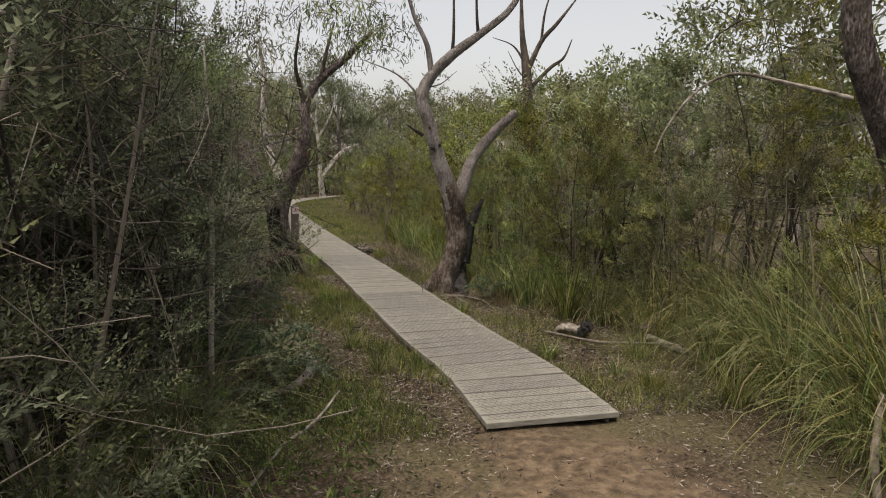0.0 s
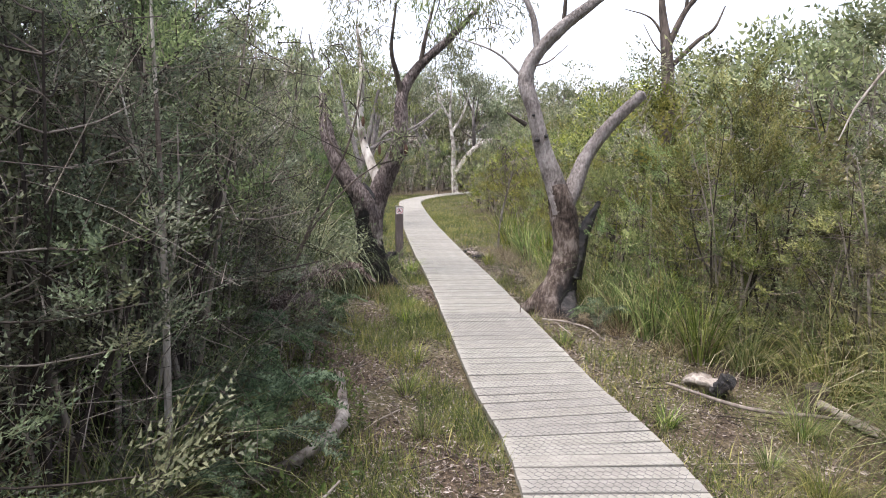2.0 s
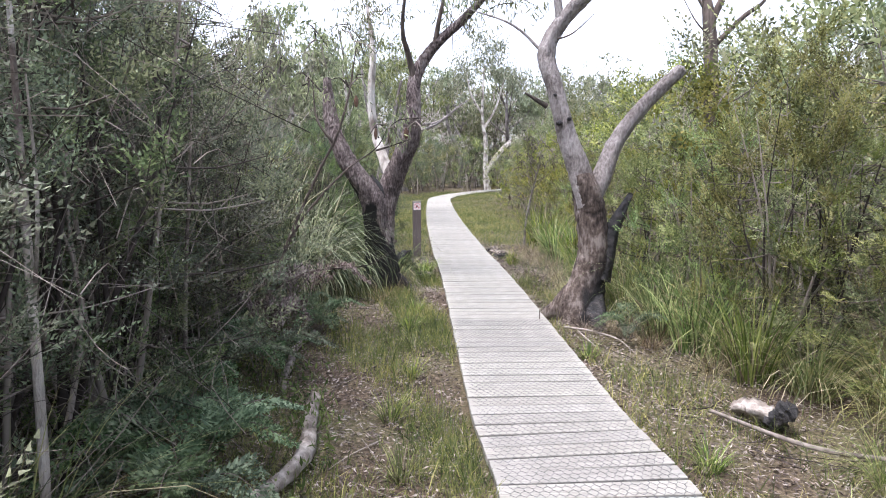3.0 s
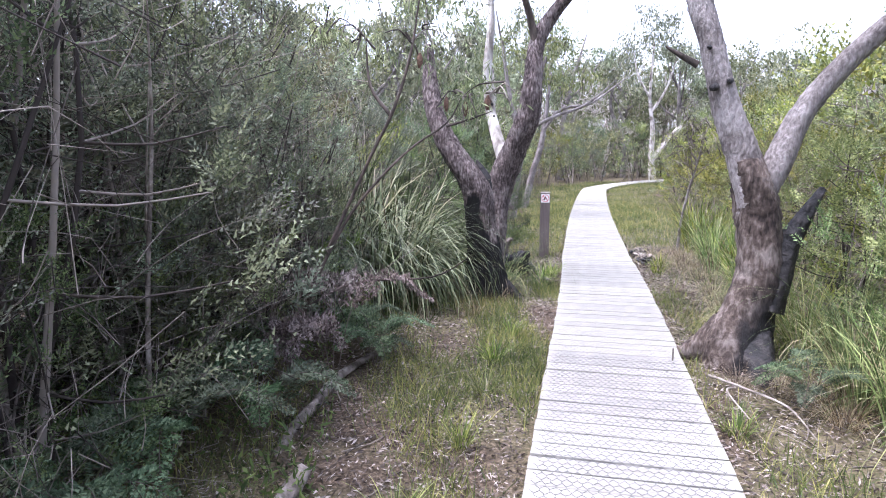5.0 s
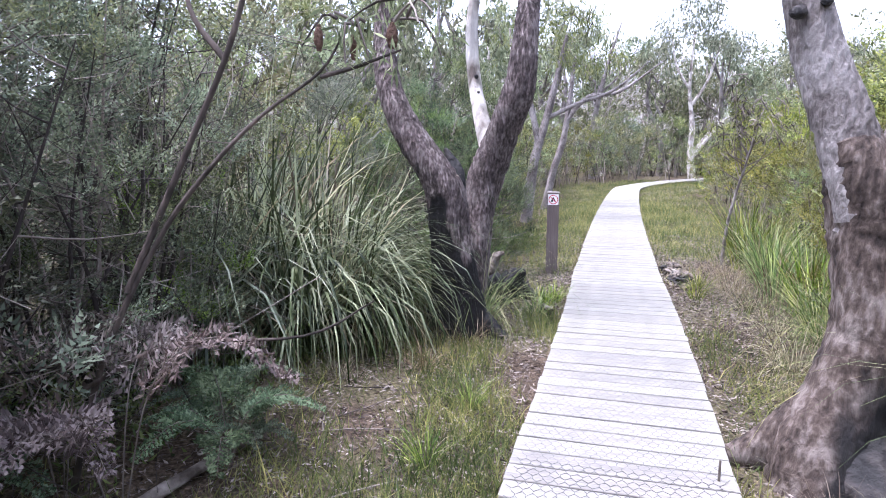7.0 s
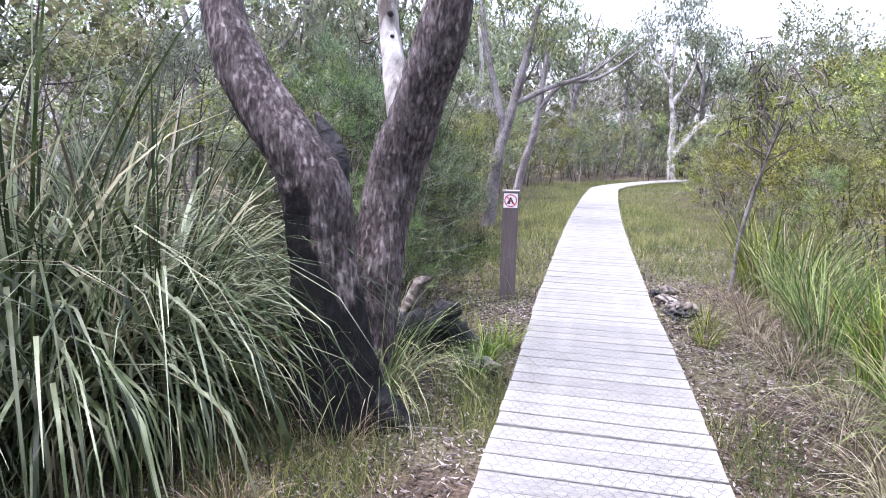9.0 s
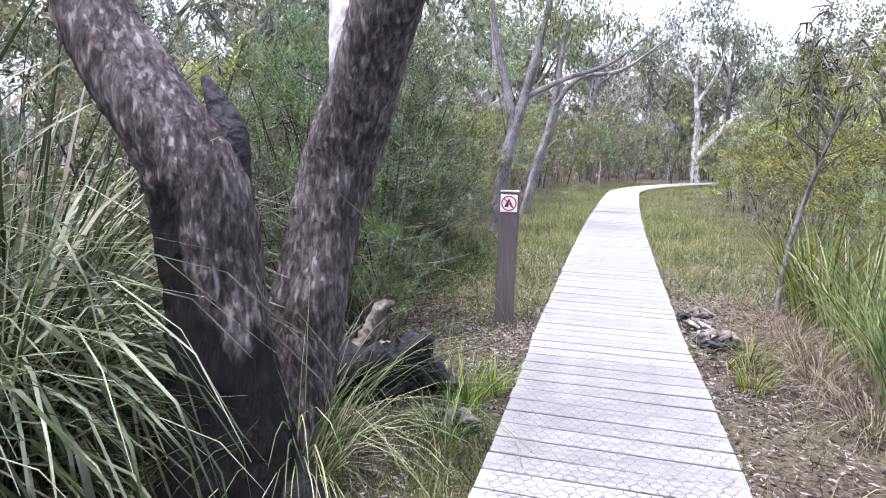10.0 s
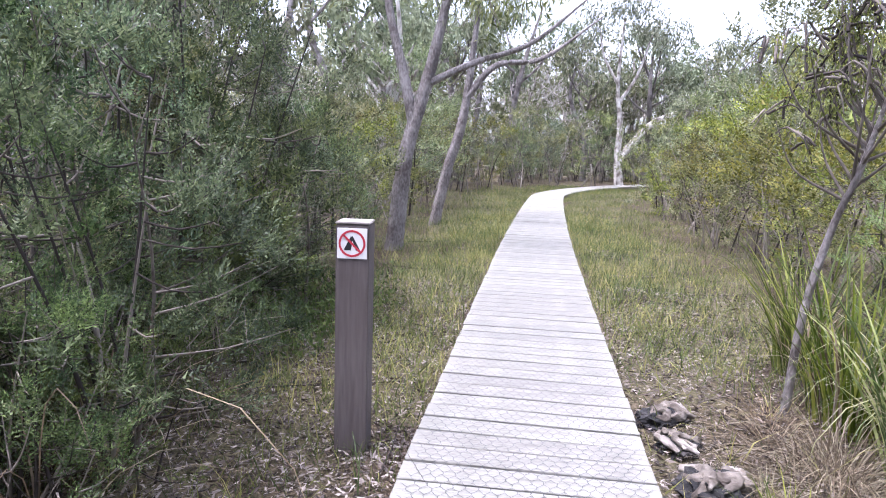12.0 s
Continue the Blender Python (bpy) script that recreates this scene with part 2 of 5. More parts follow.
def ground_material():
    m = material("forest_floor", ((0.035, 0.026, 0.018), (0.09, 0.068, 0.048), (0.2, 0.155, 0.115)), scale=48, span=(0.36, 0.64), bump=1.0, coarse=0.9, fine_share=0.65, rough=0.95, spec=0.1, detail=9)
    n, l = m.node_tree.nodes, m.node_tree.links
    b = n["Principled BSDF"]
    old = b.inputs["Base Color"].links[0].from_socket
    # mossy green in patches
    moss, mr, mixm = n.new("ShaderNodeTexNoise"), n.new("ShaderNodeMapRange"), n.new("ShaderNodeMix")
    tc = n.new("ShaderNodeTexCoord")
    moss.inputs["Scale"].default_value, moss.inputs["Detail"].default_value = 0.9, 5
    l.new(tc.outputs["Object"], moss.inputs["Vector"])
    mr.inputs["From Min"].default_value, mr.inputs["From Max"].default_value = 0.42, 0.56
    l.new(moss.outputs["Fac"], mr.inputs["Value"])
    mixm.data_type = "RGBA"
    mixm.inputs["B"].default_value = (0.075, 0.09, 0.03, 1)
    sc = n.new("ShaderNodeMath")
    sc.operation, sc.inputs[1].default_value = "MULTIPLY", 0.35
    l.new(mr.outputs[0], sc.inputs[0])
    l.new(sc.outputs[0], mixm.inputs["Factor"])
    l.new(old, mixm.inputs["A"])
    # trodden sand before the boards
    sub, ln, mp, nz = n.new("ShaderNodeVectorMath"), n.new("ShaderNodeVectorMath"), n.new("ShaderNodeMapRange"), n.new("ShaderNodeTexNoise")
    sub.operation, ln.operation = "SUBTRACT", "LENGTH"
    sub.inputs[1].default_value = (0.75, 0.6, -0.05)
    scl = n.new("ShaderNodeVectorMath")
    scl.operation, scl.inputs[1].default_value = "MULTIPLY", (1.25, 0.5, 1)
    l.new(tc.outputs["Object"], sub.inputs[0])
    l.new(sub.outputs[0], scl.inputs[0])
    l.new(scl.outputs[0], ln.inputs[0])
    nz.inputs["Scale"].default_value, nz.inputs["Detail"].default_value = 3.0, 6
    l.new(tc.outputs["Object"], nz.inputs["Vector"])
    add = n.new("ShaderNodeMath")
    add.operation = "ADD"
    l.new(ln.outputs["Value"], add.inputs[0])
    l.new(nz.outputs["Fac"], add.inputs[1])
    mp.inputs["From Min"].default_value, mp.inputs["From Max"].default_value = 1.3, 1.65
    mp.inputs["To Min"].default_value, mp.inputs["To Max"].default_value = 0.85, 0.0
    l.new(add.outputs[0], mp.inputs["Value"])
    sand, mixs = n.new("ShaderNodeValToRGB"), n.new("ShaderNodeMix")
    fine = n.new("ShaderNodeTexNoise")
    fine.inputs["Scale"].default_value, fine.inputs["Detail"].default_value = 14, 8
    l.new(tc.outputs["Object"], fine.inputs["Vector"])
    sand.color_ramp.elements[0].color, sand.color_ramp.elements[1].color = (0.09, 0.066, 0.045, 1), (0.23, 0.17, 0.115, 1)
    sand.color_ramp.elements[0].position, sand.color_ramp.elements[1].position = 0.35, 0.65
    l.new(fine.outputs["Fac"], sand.inputs["Fac"])
    mixs.data_type = "RGBA"
    l.new(mp.outputs[0], mixs.inputs["Factor"])
    l.new(mixm.outputs["Result"], mixs.inputs["A"])
    l.new(sand.outputs["Color"], mixs.inputs["B"])
    l.new(mixs.outputs["Result"], b.inputs["Base Color"])
    return m


M_GROUND = ground_material()


# ---- mesh helpers ----
class Build:
    """Collects faces of k corners."""

    def __init__(self, k=4):
        self.v, self.f, self.n, self.k = [], [], 0, k

    def add(self, v, f):
        v = np.asarray(v, float).reshape(-1, 3)
        self.v.append(v)
        self.f.append(np.asarray(f, int).reshape(-1, self.k) + self.n)
        self.n += len(v)
        return self

    def mesh(self, name, mat, smooth=False):
        v, f = np.concatenate(self.v), np.concatenate(self.f)
        me = bpy.data.meshes.new(name)
        me.vertices.add(len(v))
        me.vertices.foreach_set("co", v.ravel())
        me.loops.add(f.size)
        me.loops.foreach_set("vertex_index", f.ravel().astype(np.int32))
        me.polygons.add(len(f))
        me.polygons.foreach_set("loop_start", np.arange(0, f.size, self.k, dtype=np.int32))
        me.update(calc_edges=True)
        me.validate()
        for one in mat if isinstance(mat, (list, tuple)) else (mat,):
            me.materials.append(one)
        if smooth:
            me.polygons.foreach_set("use_smooth", np.ones(len(me.polygons), bool))
        return me


def thing(name, me, label, category, kind="", group="", at=None):
    ob = new(name, me)
    if at is not None:
        ob.matrix_world = at
    return tagged(ob, label, category, group, kind)


def part(name, me, parent, label=""):
    ob = new(name, me)
    ob.parent = parent
    return tagged(ob, label)


def curve(points, steps=6):
    """A smooth line through the points."""
    p = np.asarray(points, float)
    if len(p) < 3:
        return np.linspace(p[0], p[-1], steps + 1)
    q = np.vstack([2 * p[0] - p[1], p, 2 * p[-1] - p[-2]])
    out = []
    for i in range(1, len(q) - 2):
        for t in np.arange(steps) / steps:
            a, b, c, d = q[i - 1 : i + 3]
            out.append(0.5 * (2 * b + (c - a) * t + (2 * a - 5 * b + 4 * c - d) * t**2 + (3 * b - a - 3 * c + d) * t**3))
    return np.array(out + [p[-1]])


def tube(build, points, radii, sides=8, steps=6, lumpy=0.0, seed=0.0, rough=0.0, cap=True):
    line = curve(points, steps)
    r = np.interp(np.linspace(0, 1, len(line)), np.linspace(0, 1, len(radii)), radii)
    tang = np.gradient(line, axis=0)
    tang /= np.linalg.norm(tang, axis=1)[:, None] + 1e-9
    ref = np.array([0.83, 0.41, 0.11])
    a = np.cross(tang, ref)
    a /= np.linalg.norm(a, axis=1)[:, None] + 1e-9
    b = np.cross(tang, a)
    ang = np.arange(sides) / sides * 2 * np.pi
    rr = r[:, None] * np.ones(sides)
    if lumpy:
        k = np.arange(len(line))[:, None] * 3.0 / steps
        rr = rr * (1 + lumpy * (np.sin(3 * ang + 0.35 * k + seed) * 0.5 + np.sin(5 * ang - 0.22 * k + 2 * seed) * 0.35 + np.sin(2 * ang + 0.9 * k + seed) * 0.3))
    if rough:
        rr = rr * (1 + rng.normal(0, rough, rr.shape) + rng.normal(0, rough, (1, sides)))
    v = line[:, None] + rr[..., None] * (np.cos(ang)[:, None] * a[:, None] + np.sin(ang)[:, None] * b[:, None])
    n, s = len(line), sides
    i, j = np.meshgrid(np.arange(n - 1), np.arange(s), indexing="ij")
    f = np.stack([i * s + j, i * s + (j + 1) % s, (i + 1) * s + (j + 1) % s, (i + 1) * s + j], -1)
    build.add(v, f)
    if not cap:
        return line
    # end cap: a small closing ring
    tip = np.vstack([v[-1], np.repeat(line[-1:] + tang[-1] * r[-1] * 0.5, s, 0)])
    jj = np.arange(s)
    build.add(tip, np.stack([jj, (jj + 1) % s, s + (jj + 1) % s, s + jj], -1))
    return line


def unit(v):
    return v / (np.linalg.norm(v, axis=-1, keepdims=True) + 1e-9)


def leaves(build, at, way, length, width):
    """Folded lance-shaped leaves, one island each."""
    n = len(at)
    way = unit(way)
    side = unit(np.cross(way, unit(rng.normal(size=(n, 3)))))
    up = np.cross(side, way)
    length, width = np.broadcast_to(length, n)[:, None], np.broadcast_to(width, n)[:, None]
    mid = at + way * length * 0.45 + up * width * 0.25
    tip = at + way * length - up * width * 0.3
    v = np.stack([at, mid - side * width / 2, tip, mid + side * width / 2], 1)
    build.add(v, np.arange(4 * n))


def needles(build, at, way, length, width):
    """Slim pointed leaves of one triangle each."""
    n = len(at)
    way = unit(way)
    side = unit(np.cross(way, rng.normal(size=(n, 3)))) * np.broadcast_to(width, n)[:, None] / 2
    foot = at + way * np.broadcast_to(length, n)[:, None] * 0.12
    build.add(np.stack([foot - side, foot + side, at + way * np.broadcast_to(length, n)[:, None]], 1), np.arange(3 * n))


def blades(build, base, azimuth, lean, length, width, droop, seg=5):
    """Strap leaves that rise and bend over."""
    n = len(base)
    t = np.linspace(0, 1, seg + 1)
    ang = lean[:, None] + droop[:, None] * t[None] ** 1.4
    step = length[:, None] / seg
    dx = np.cumsum(np.hstack([np.zeros((n, 1)), np.sin(ang[:, 1:]) * step]), 1)
    dz = np.cumsum(np.hstack([np.zeros((n, 1)), np.cos(ang[:, 1:]) * step]), 1)
    ca, sa = np.cos(azimuth)[:, None], np.sin(azimuth)[:, None]
    mid = base[:, None] + np.stack([dx * ca, dx * sa, dz], -1)
    mid[..., 2] = np.maximum(mid[..., 2], base[:, None, 2] - 0.02 + 0.06 * rng.random((n, 1)) * (t[None] > 0.4))
    tw = rng.normal(0, 0.5, n)[:, None]
    side = np.stack([-np.sin(azimuth[:, None] + tw) + 0 * t, np.cos(azimuth[:, None] + tw) + 0 * t, 0 * dx], -1)
    w = width[:, None] * (1 - t[None] ** 2.2 * 0.9) * 0.5
    v = np.stack([mid - side * w[..., None], mid + side * w[..., None]], 2)  # n, seg+1, 2, 3
    k = np.arange(n)[:, None] * 2 * (seg + 1) + 2 * np.arange(seg)[None]
    f = np.stack([k, k + 1, k + 3, k + 2], -1)
    build.add(v, f)


# ---- ground ----
BOARD = curve([(0.745, 2.54, 0), (0.5, 3.62, 0), (0.18, 4.54, 0), (-0.03, 5.23, 0), (-0.53, 6.93, 0), (-0.81, 7.9, 0), (-1.42, 9.9, 0), (-1.89, 11.34, 0), (-2.33, 12.8, 0), (-2.9, 14.68, 0), (-4.22, 19.2, 0), (-6.1, 26.1, 0), (-6.7, 29.0, 0), (-6.75, 32.5, 0), (-6.2, 36.5, 0), (-5.2, 40.0, 0)], 10)
BOARD_S = np.concatenate([[0], np.cumsum(np.linalg.norm(np.diff(BOARD, axis=0), axis=1))])


def board_at(s):
    p = np.array([np.interp(s, BOARD_S, BOARD[:, k]) for k in range(3)])
    q = np.array([np.interp(s + 0.05, BOARD_S, BOARD[:, k]) for k in range(3)])
    o = np.array([np.interp(s - 0.05, BOARD_S, BOARD[:, k]) for k in range(3)])
    d = q - o
    return p, d / np.linalg.norm(d)


def board_gap(x, y):
    """Distance from the boards' centre line."""
    x, y = np.atleast_1d(x), np.atleast_1d(y)
    return np.sqrt((x[:, None] - BOARD[None, :, 0]) ** 2 + (y[:, None] - BOARD[None, :, 1]) ** 2).min(1)


def ground_z(x, y):
    x, y = np.asarray(x, float), np.asarray(y, float)
    z = -0.085 + 0.025 * np.sin(1.3 * x + 0.7 * y) + 0.02 * np.sin(2.9 * x - 1.7 * y + 1) + 0.012 * np.sin(6.1 * x + 4.3 * y)
    near = np.exp(-(((y - 1.2) / 1.5) ** 4)) * np.exp(-(((x - 0.6) / 1.6) ** 2))
    z = z * (1 - near) + (-0.045) * near
    z = np.where(y < 1.2, np.maximum(z, -0.07), z)
    return z


def axis_steps(lo, hi, step, far):
    mid = np.arange(lo, hi + step / 2, step)
    out = np.cumsum(step * 1.35 ** np.arange(1, 26))
    out = out[out < far]
    return np.concatenate([lo - out[::-1], mid, hi + out])


def build_ground():
    xs, ys = axis_steps(-7, 5, 0.14, 900), axis_steps(-4, 17, 0.14, 900)
    gx, gy = np.meshgrid(xs, ys, indexing="ij")
    gz = ground_z(gx, gy)
    fine = np.array([noise.noise((x * 5, y * 5, 0)) for x, y in zip(gx.ravel(), gy.ravel())]).reshape(gx.shape)
    gz = gz + 0.012 * fine
    n, m = gx.shape
    i, j = np.meshgrid(np.arange(n - 1), np.arange(m - 1), indexing="ij")
    f = np.stack([i * m + j, (i + 1) * m + j, (i + 1) * m + j + 1, i * m + j + 1], -1)
    thing("ground", Build().add(np.stack([gx, gy, gz], -1), f).mesh("ground", M_GROUND, True), "brown forest floor of soil, litter and moss", "ground", "structure")


build_ground()

# ---- boardwalk ----
PITCH, WIDE, THICK = 0.1435, 0.95, 0.04


def plank_mesh(seed):
    r = np.random.default_rng(seed)
    bm = bmesh.new()
    bmesh.ops.create_cube(bm, size=1.0)
    bmesh.ops.scale(bm, vec=(WIDE, PITCH - 0.012, THICK), verts=bm.verts)
    bmesh.ops.bevel(bm, geom=list(bm.edges), offset=0.003, segments=1, affect="EDGES")
    for v in bm.verts:
        v.co.x += np.sign(v.co.x) * r.normal(0, 0.0012)
        v.co.y += r.normal(0, 0.0008)
    me = bpy.data.meshes.new("plank")
    bm.to_mesh(me)
    bm.free()
    me.materials.append(M_PLANK)
    return me


def build_boardwalk():
    walk_base = tagged(new("boardwalk"), "narrow boardwalk of weathered grey planks under wire netting", "boardwalk", "", "structure")
    total = BOARD_S[-1]
    for side in (-1, 1):
        b = Build()
        for s in np.arange(0.02, total - 0.3, 0.3):
            (p, d), (q, e) = board_at(s), board_at(s + 0.3)
            n, m = np.array([d[1], -d[0], 0]) * side, np.array([e[1], -e[0], 0]) * side
            ring = lambda c, k: [c + k * 0.40 + (0, 0, -0.042), c + k * 0.455 + (0, 0, -0.042), c + k * 0.455 + (0, 0, -0.16), c + k * 0.40 + (0, 0, -0.16)]
            b.add(ring(p, n) + ring(q, m), [(0, 1, 5, 4), (1, 2, 6, 5), (2, 3, 7, 6), (3, 0, 4, 7)])
        part("bearer", b.mesh("bearer", M_BEARER), walk_base, "dark timber bearer under the planks")
    meshes = [plank_mesh(k) for k in range(6)]
    for k in range(int(total / PITCH)):
        p, d = board_at(PITCH * (k + 0.5))
        o = part("plank", meshes[k % 6] if k % 5 else meshes[int(rng.integers(6))], walk_base)
        yaw = math.degrees(math.atan2(d[1], d[0])) - 90 + rng.normal(0, 0.25) + (180 if rng.random() < 0.5 else 0)
        side = rng.normal(0, 0.0022)
        slip = rng.normal(0, 0.0022)
        o.matrix_basis = pose(p[0] + side * d[1] + slip * d[0], p[1] - side * d[0] + slip * d[1], -THICK / 2 + rng.normal(0, 0.0012), 0, rng.normal(0, 0.12), yaw)
    # hexagonal wire netting stapled over the planks
    cell, row = 0.046, 0.041

    def lay(u, s):
        c = np.stack([np.interp(s, BOARD_S, BOARD[:, k]) for k in range(3)], 1)
        e = unit(np.stack([np.interp(s + 0.05, BOARD_S, BOARD[:, k]) - np.interp(s - 0.05, BOARD_S, BOARD[:, k]) for k in range(3)], 1))
        return c + u[:, None] * np.stack([e[:, 1], -e[:, 0], 0 * u], 1)

    def netting(first, last, raised):
        b = Build()
        segs = []
        for j in range(int(first / row), int(last / row)):
            s0 = 0.03 + j * row
            u = -0.425 + (j % 2) * cell / 2 + cell * np.arange(19)
            lo, hi, end = np.full(19, s0), np.full(19, s0 + row * 0.42), np.full(19, s0 + row)
            segs += [np.stack([u, lo, u, hi], 1), np.stack([u, hi, u + cell / 2, end], 1), np.stack([u, hi, u - cell / 2, end], 1)]
        g = np.concatenate(segs)
        g += rng.normal(0, 0.0022, g.shape)
        a, c = lay(g[:, 0], g[:, 1]), lay(g[:, 2], g[:, 3])
        d = unit(c - a)
        side = np.stack([-d[:, 1], d[:, 0], 0 * d[:, 0]], 1) * 0.0012
        up, low = np.array([0, 0, 0.0042]), np.array([0, 0, 0.0022])
        if raised:
            v = np.stack([a - side + low, a + up, a + side + low, c - side + low, c + up, c + side + low], 1)
            k = 6 * np.arange(len(v))[:, None]
            b.add(v, np.stack([k + (0, 1, 4, 3), k + (1, 2, 5, 4)], 1))
        else:
            b.add(np.stack([a - side + up, a + side + up, c + side + up, c - side + up], 1), np.arange(4 * len(a)))
        tagged(part("wire_netting", b.mesh("wire_netting", M_WIRE), walk_base, "galvanised hexagonal wire netting"), kind="stuff")

    netting(0, 4.5, True)
    netting(4.5, 21, False)


# ---- plants ----
def spray(leaf_b, root, way, length, leaf, count):
    """A flat leafy shoot: slim leaves in two ranks, lying more or less in one plane that faces the sky."""
    way = unit(way)
    across = unit(np.cross(way, np.array([0, 0, 1.0]) + rng.normal(0, 0.35, 3)))
    face = np.cross(across, way)
    u = np.linspace(0.06, 1.0, count)
    sign = np.where(np.arange(count) % 2, 1.0, -1.0)
    at = root + way * (length * u)[:, None] + face * (0.14 * length * u**2)[:, None]
    spread = 1.0 - 0.75 * u**3
    d = unit(way * 0.75 + across * (sign * spread)[:, None] + face * rng.normal(0.18, 0.3, count)[:, None])
    ln = leaf[0] * rng.uniform(0.7, 1.25, count) * (1.15 - 0.5 * u)
    half = unit(way - d * (d @ way)[:, None] + rng.normal(0, 0.12, (count, 3))) * leaf[1] * 0.5
    belly = at + d * (ln * 0.3)[:, None]
    leaf_b.add(np.stack([belly - half, belly + half, at + d * ln[:, None]], 1), np.arange(3 * count))


def shrub_kind(name, mat, label, height, spread, clumps, sprays, per_spray, leaf, clump=0.3, flat=0.5, low=0.15, hollow=0.45, sticks=0.5, dead=0, category="shrub"):
    """Forked stems that carry separate clumps of leafy shoots, with gaps and bare twigs between them."""
    sb, lb = Build(), Build(3)
    stems = []
    for k in range(max(4, clumps // 6)):
        az, out = rng.random() * 2 * np.pi, spread * rng.uniform(0.15, 0.75)
        foot = np.append(rng.normal(0, 0.14 * spread, 2), 0.0)
        top = np.array([math.cos(az) * out, math.sin(az) * out, height * rng.uniform(0.55, 0.95)])
        mid = foot * 0.5 + top * 0.45 + np.append(rng.normal(0, 0.1 * spread, 2), 0.06 * height)
        tube(sb, [foot, mid, top], [0.007 * height + 0.003, 0.0045 * height, 0.003], 5, 4, cap=False)
        stems.append(curve([foot, mid, top], 8))
    joints = np.concatenate([line[2:] for line in stems])
    for k in range(clumps):
        az = rng.random() * 2 * np.pi
        h = low + (1 - low) * rng.random() ** 0.75
        # widest a little above the middle, an uneven dome
        reach = spread * (1.0 - 0.75 * max(0.0, h - 0.45) ** 1.4 / 0.45) * (0.72 + 0.28 * min(1.0, h / 0.35))
        r = reach * math.sqrt(rng.uniform(hollow**2, 1.0)) * rng.uniform(0.85, 1.18)
        c = np.array([math.cos(az) * r, math.sin(az) * r, h * height * rng.uniform(0.92, 1.06)])
        below = joints[joints[:, 2] < c[2] + 0.05]
        below = below if len(below) else joints
        j = below[np.argmin(np.linalg.norm(below - c, axis=1) + 0.3 * np.abs(below[:, 2] - c[2] + 0.25 * height))]
        tube(sb, [j, (j + c) / 2 + (0, 0, -0.03), c], [0.0055, 0.0026], 4, 2, cap=False)
        size = clump * rng.uniform(0.6, 1.35)
        face = unit(np.array([math.cos(az) * 0.8, math.sin(az) * 0.8, 0.35 + 0.9 * h]))
        n = max(3, int(sprays * (size / clump) ** 1.3))
        for _ in range(n):
            d = unit(face * 0.75 + rng.normal(0, 0.62, 3) * (1, 1, flat))
            root = c + rng.normal(0, 0.22 * size, 3) * (1, 1, flat)
            ln = size * rng.uniform(0.55, 1.1)
            if rng.random() < sticks:
                tube(sb, [root, root + d * ln + (0, 0, 0.16 * ln)], [0.0024, 0.001], 3, 1, cap=False)
            spray(lb, root, d, ln, leaf, per_spray)
    for _ in range(dead):
        a, r, h = rng.random() * 6.3, spread * math.sqrt(rng.random()), height * rng.uniform(0.05, 0.8)
        p = np.array([math.cos(a) * r, math.sin(a) * r, h])
        d = np.append(rng.normal(0, 0.3, 2), rng.normal(0.1, 0.22)) * height * 0.24
        e = p + d + rng.normal(0, 0.05, 3)
        tube(sb, [p - d, p + rng.normal(0, 0.05, 3), e], [0.0024, 0.001], 3, 2, cap=False)
        f = p + d * 0.9 + np.append(rng.normal(0, 0.12, 2), rng.normal(0.03, 0.08))
        tube(sb, [p, f], [0.0015, 0.0008], 3, 1, cap=False)
    root = tagged(new(name), label, category, "shrubs of the thicket")
    tagged(part("stem", sb.mesh("stem", M_TWIG), root), kind="stuff")
    tagged(part("foliage", lb.mesh("foliage", mat), root), kind="stuff")
    root.location = (0, 0, -50)
    return root


FERNS = ((-1.5, 3.25, 1.1), (-1.75, 3.65, 0.95), (-1.45, 2.6, 0.8), (-1.95, 4.2, 1.0), (-2.5, 5.2, 0.9), (-2.05, 6.05, 0.8), (-2.4, 6.3, 0.7), (-1.9, 4.75, 1.0), (-1.3, 3.1, 1.15), (0.72, 6.75, 0.7), (-2.1, 6.2, 0.5))
DEAD_FERNS = ((-2.0, 5.5, 0.8), (-2.3, 5.45, 0.75))


def clear_of_ferns(x, y):
    return all(math.hypot(x - a, y - b) > 0.55 * c for a, b, c in FERNS + DEAD_FERNS)


LEFT = np.array([(-2.0, -2.5), (-1.85, 0.5), (-2.1, 2.5), (-2.7, 4.2), (-3.55, 5.6), (-4.2, 6.8), (-4.5, 8.2), (-4.4, 9.8), (-4.5, 11), (-5.1, 12.8), (-5.9, 15), (-7.2, 19), (-9.0, 24), (-10.5, 31), (-9.5, 40)])
RIGHT = np.array([(3.3, -2.5), (3.4, 2.2), (3.3, 4), (2.8, 5.4), (2.0, 6.9), (1.55, 7.9), (1.2, 9), (0.9, 10.5), (0.6, 12), (0.2, 13.8), (-0.6, 16), (-1.5, 19.5), (-2.9, 25), (-3.6, 31), (-1.5, 38)])


def along(line, spacing, offset, sign):
    seg = np.linalg.norm(np.diff(line, axis=0), axis=1)
    s = np.concatenate([[0], np.cumsum(seg)])
    out = []
    for d in np.arange(0, s[-1], spacing):
        d = d + rng.uniform(-0.35, 0.35) * spacing
        p = np.array([np.interp(d, s, line[:, k]) for k in range(2)])
        q = np.array([np.interp(d + 0.5, s, line[:, k]) - np.interp(d - 0.5, s, line[:, k]) for k in range(2)])
        q = q / (np.linalg.norm(q) + 1e-9)
        nrm = np.array([-q[1], q[0]]) * sign
        out.append(p + nrm * (offset + rng.uniform(-0.2, 0.25) * max(spacing, 0.8)))
    return out


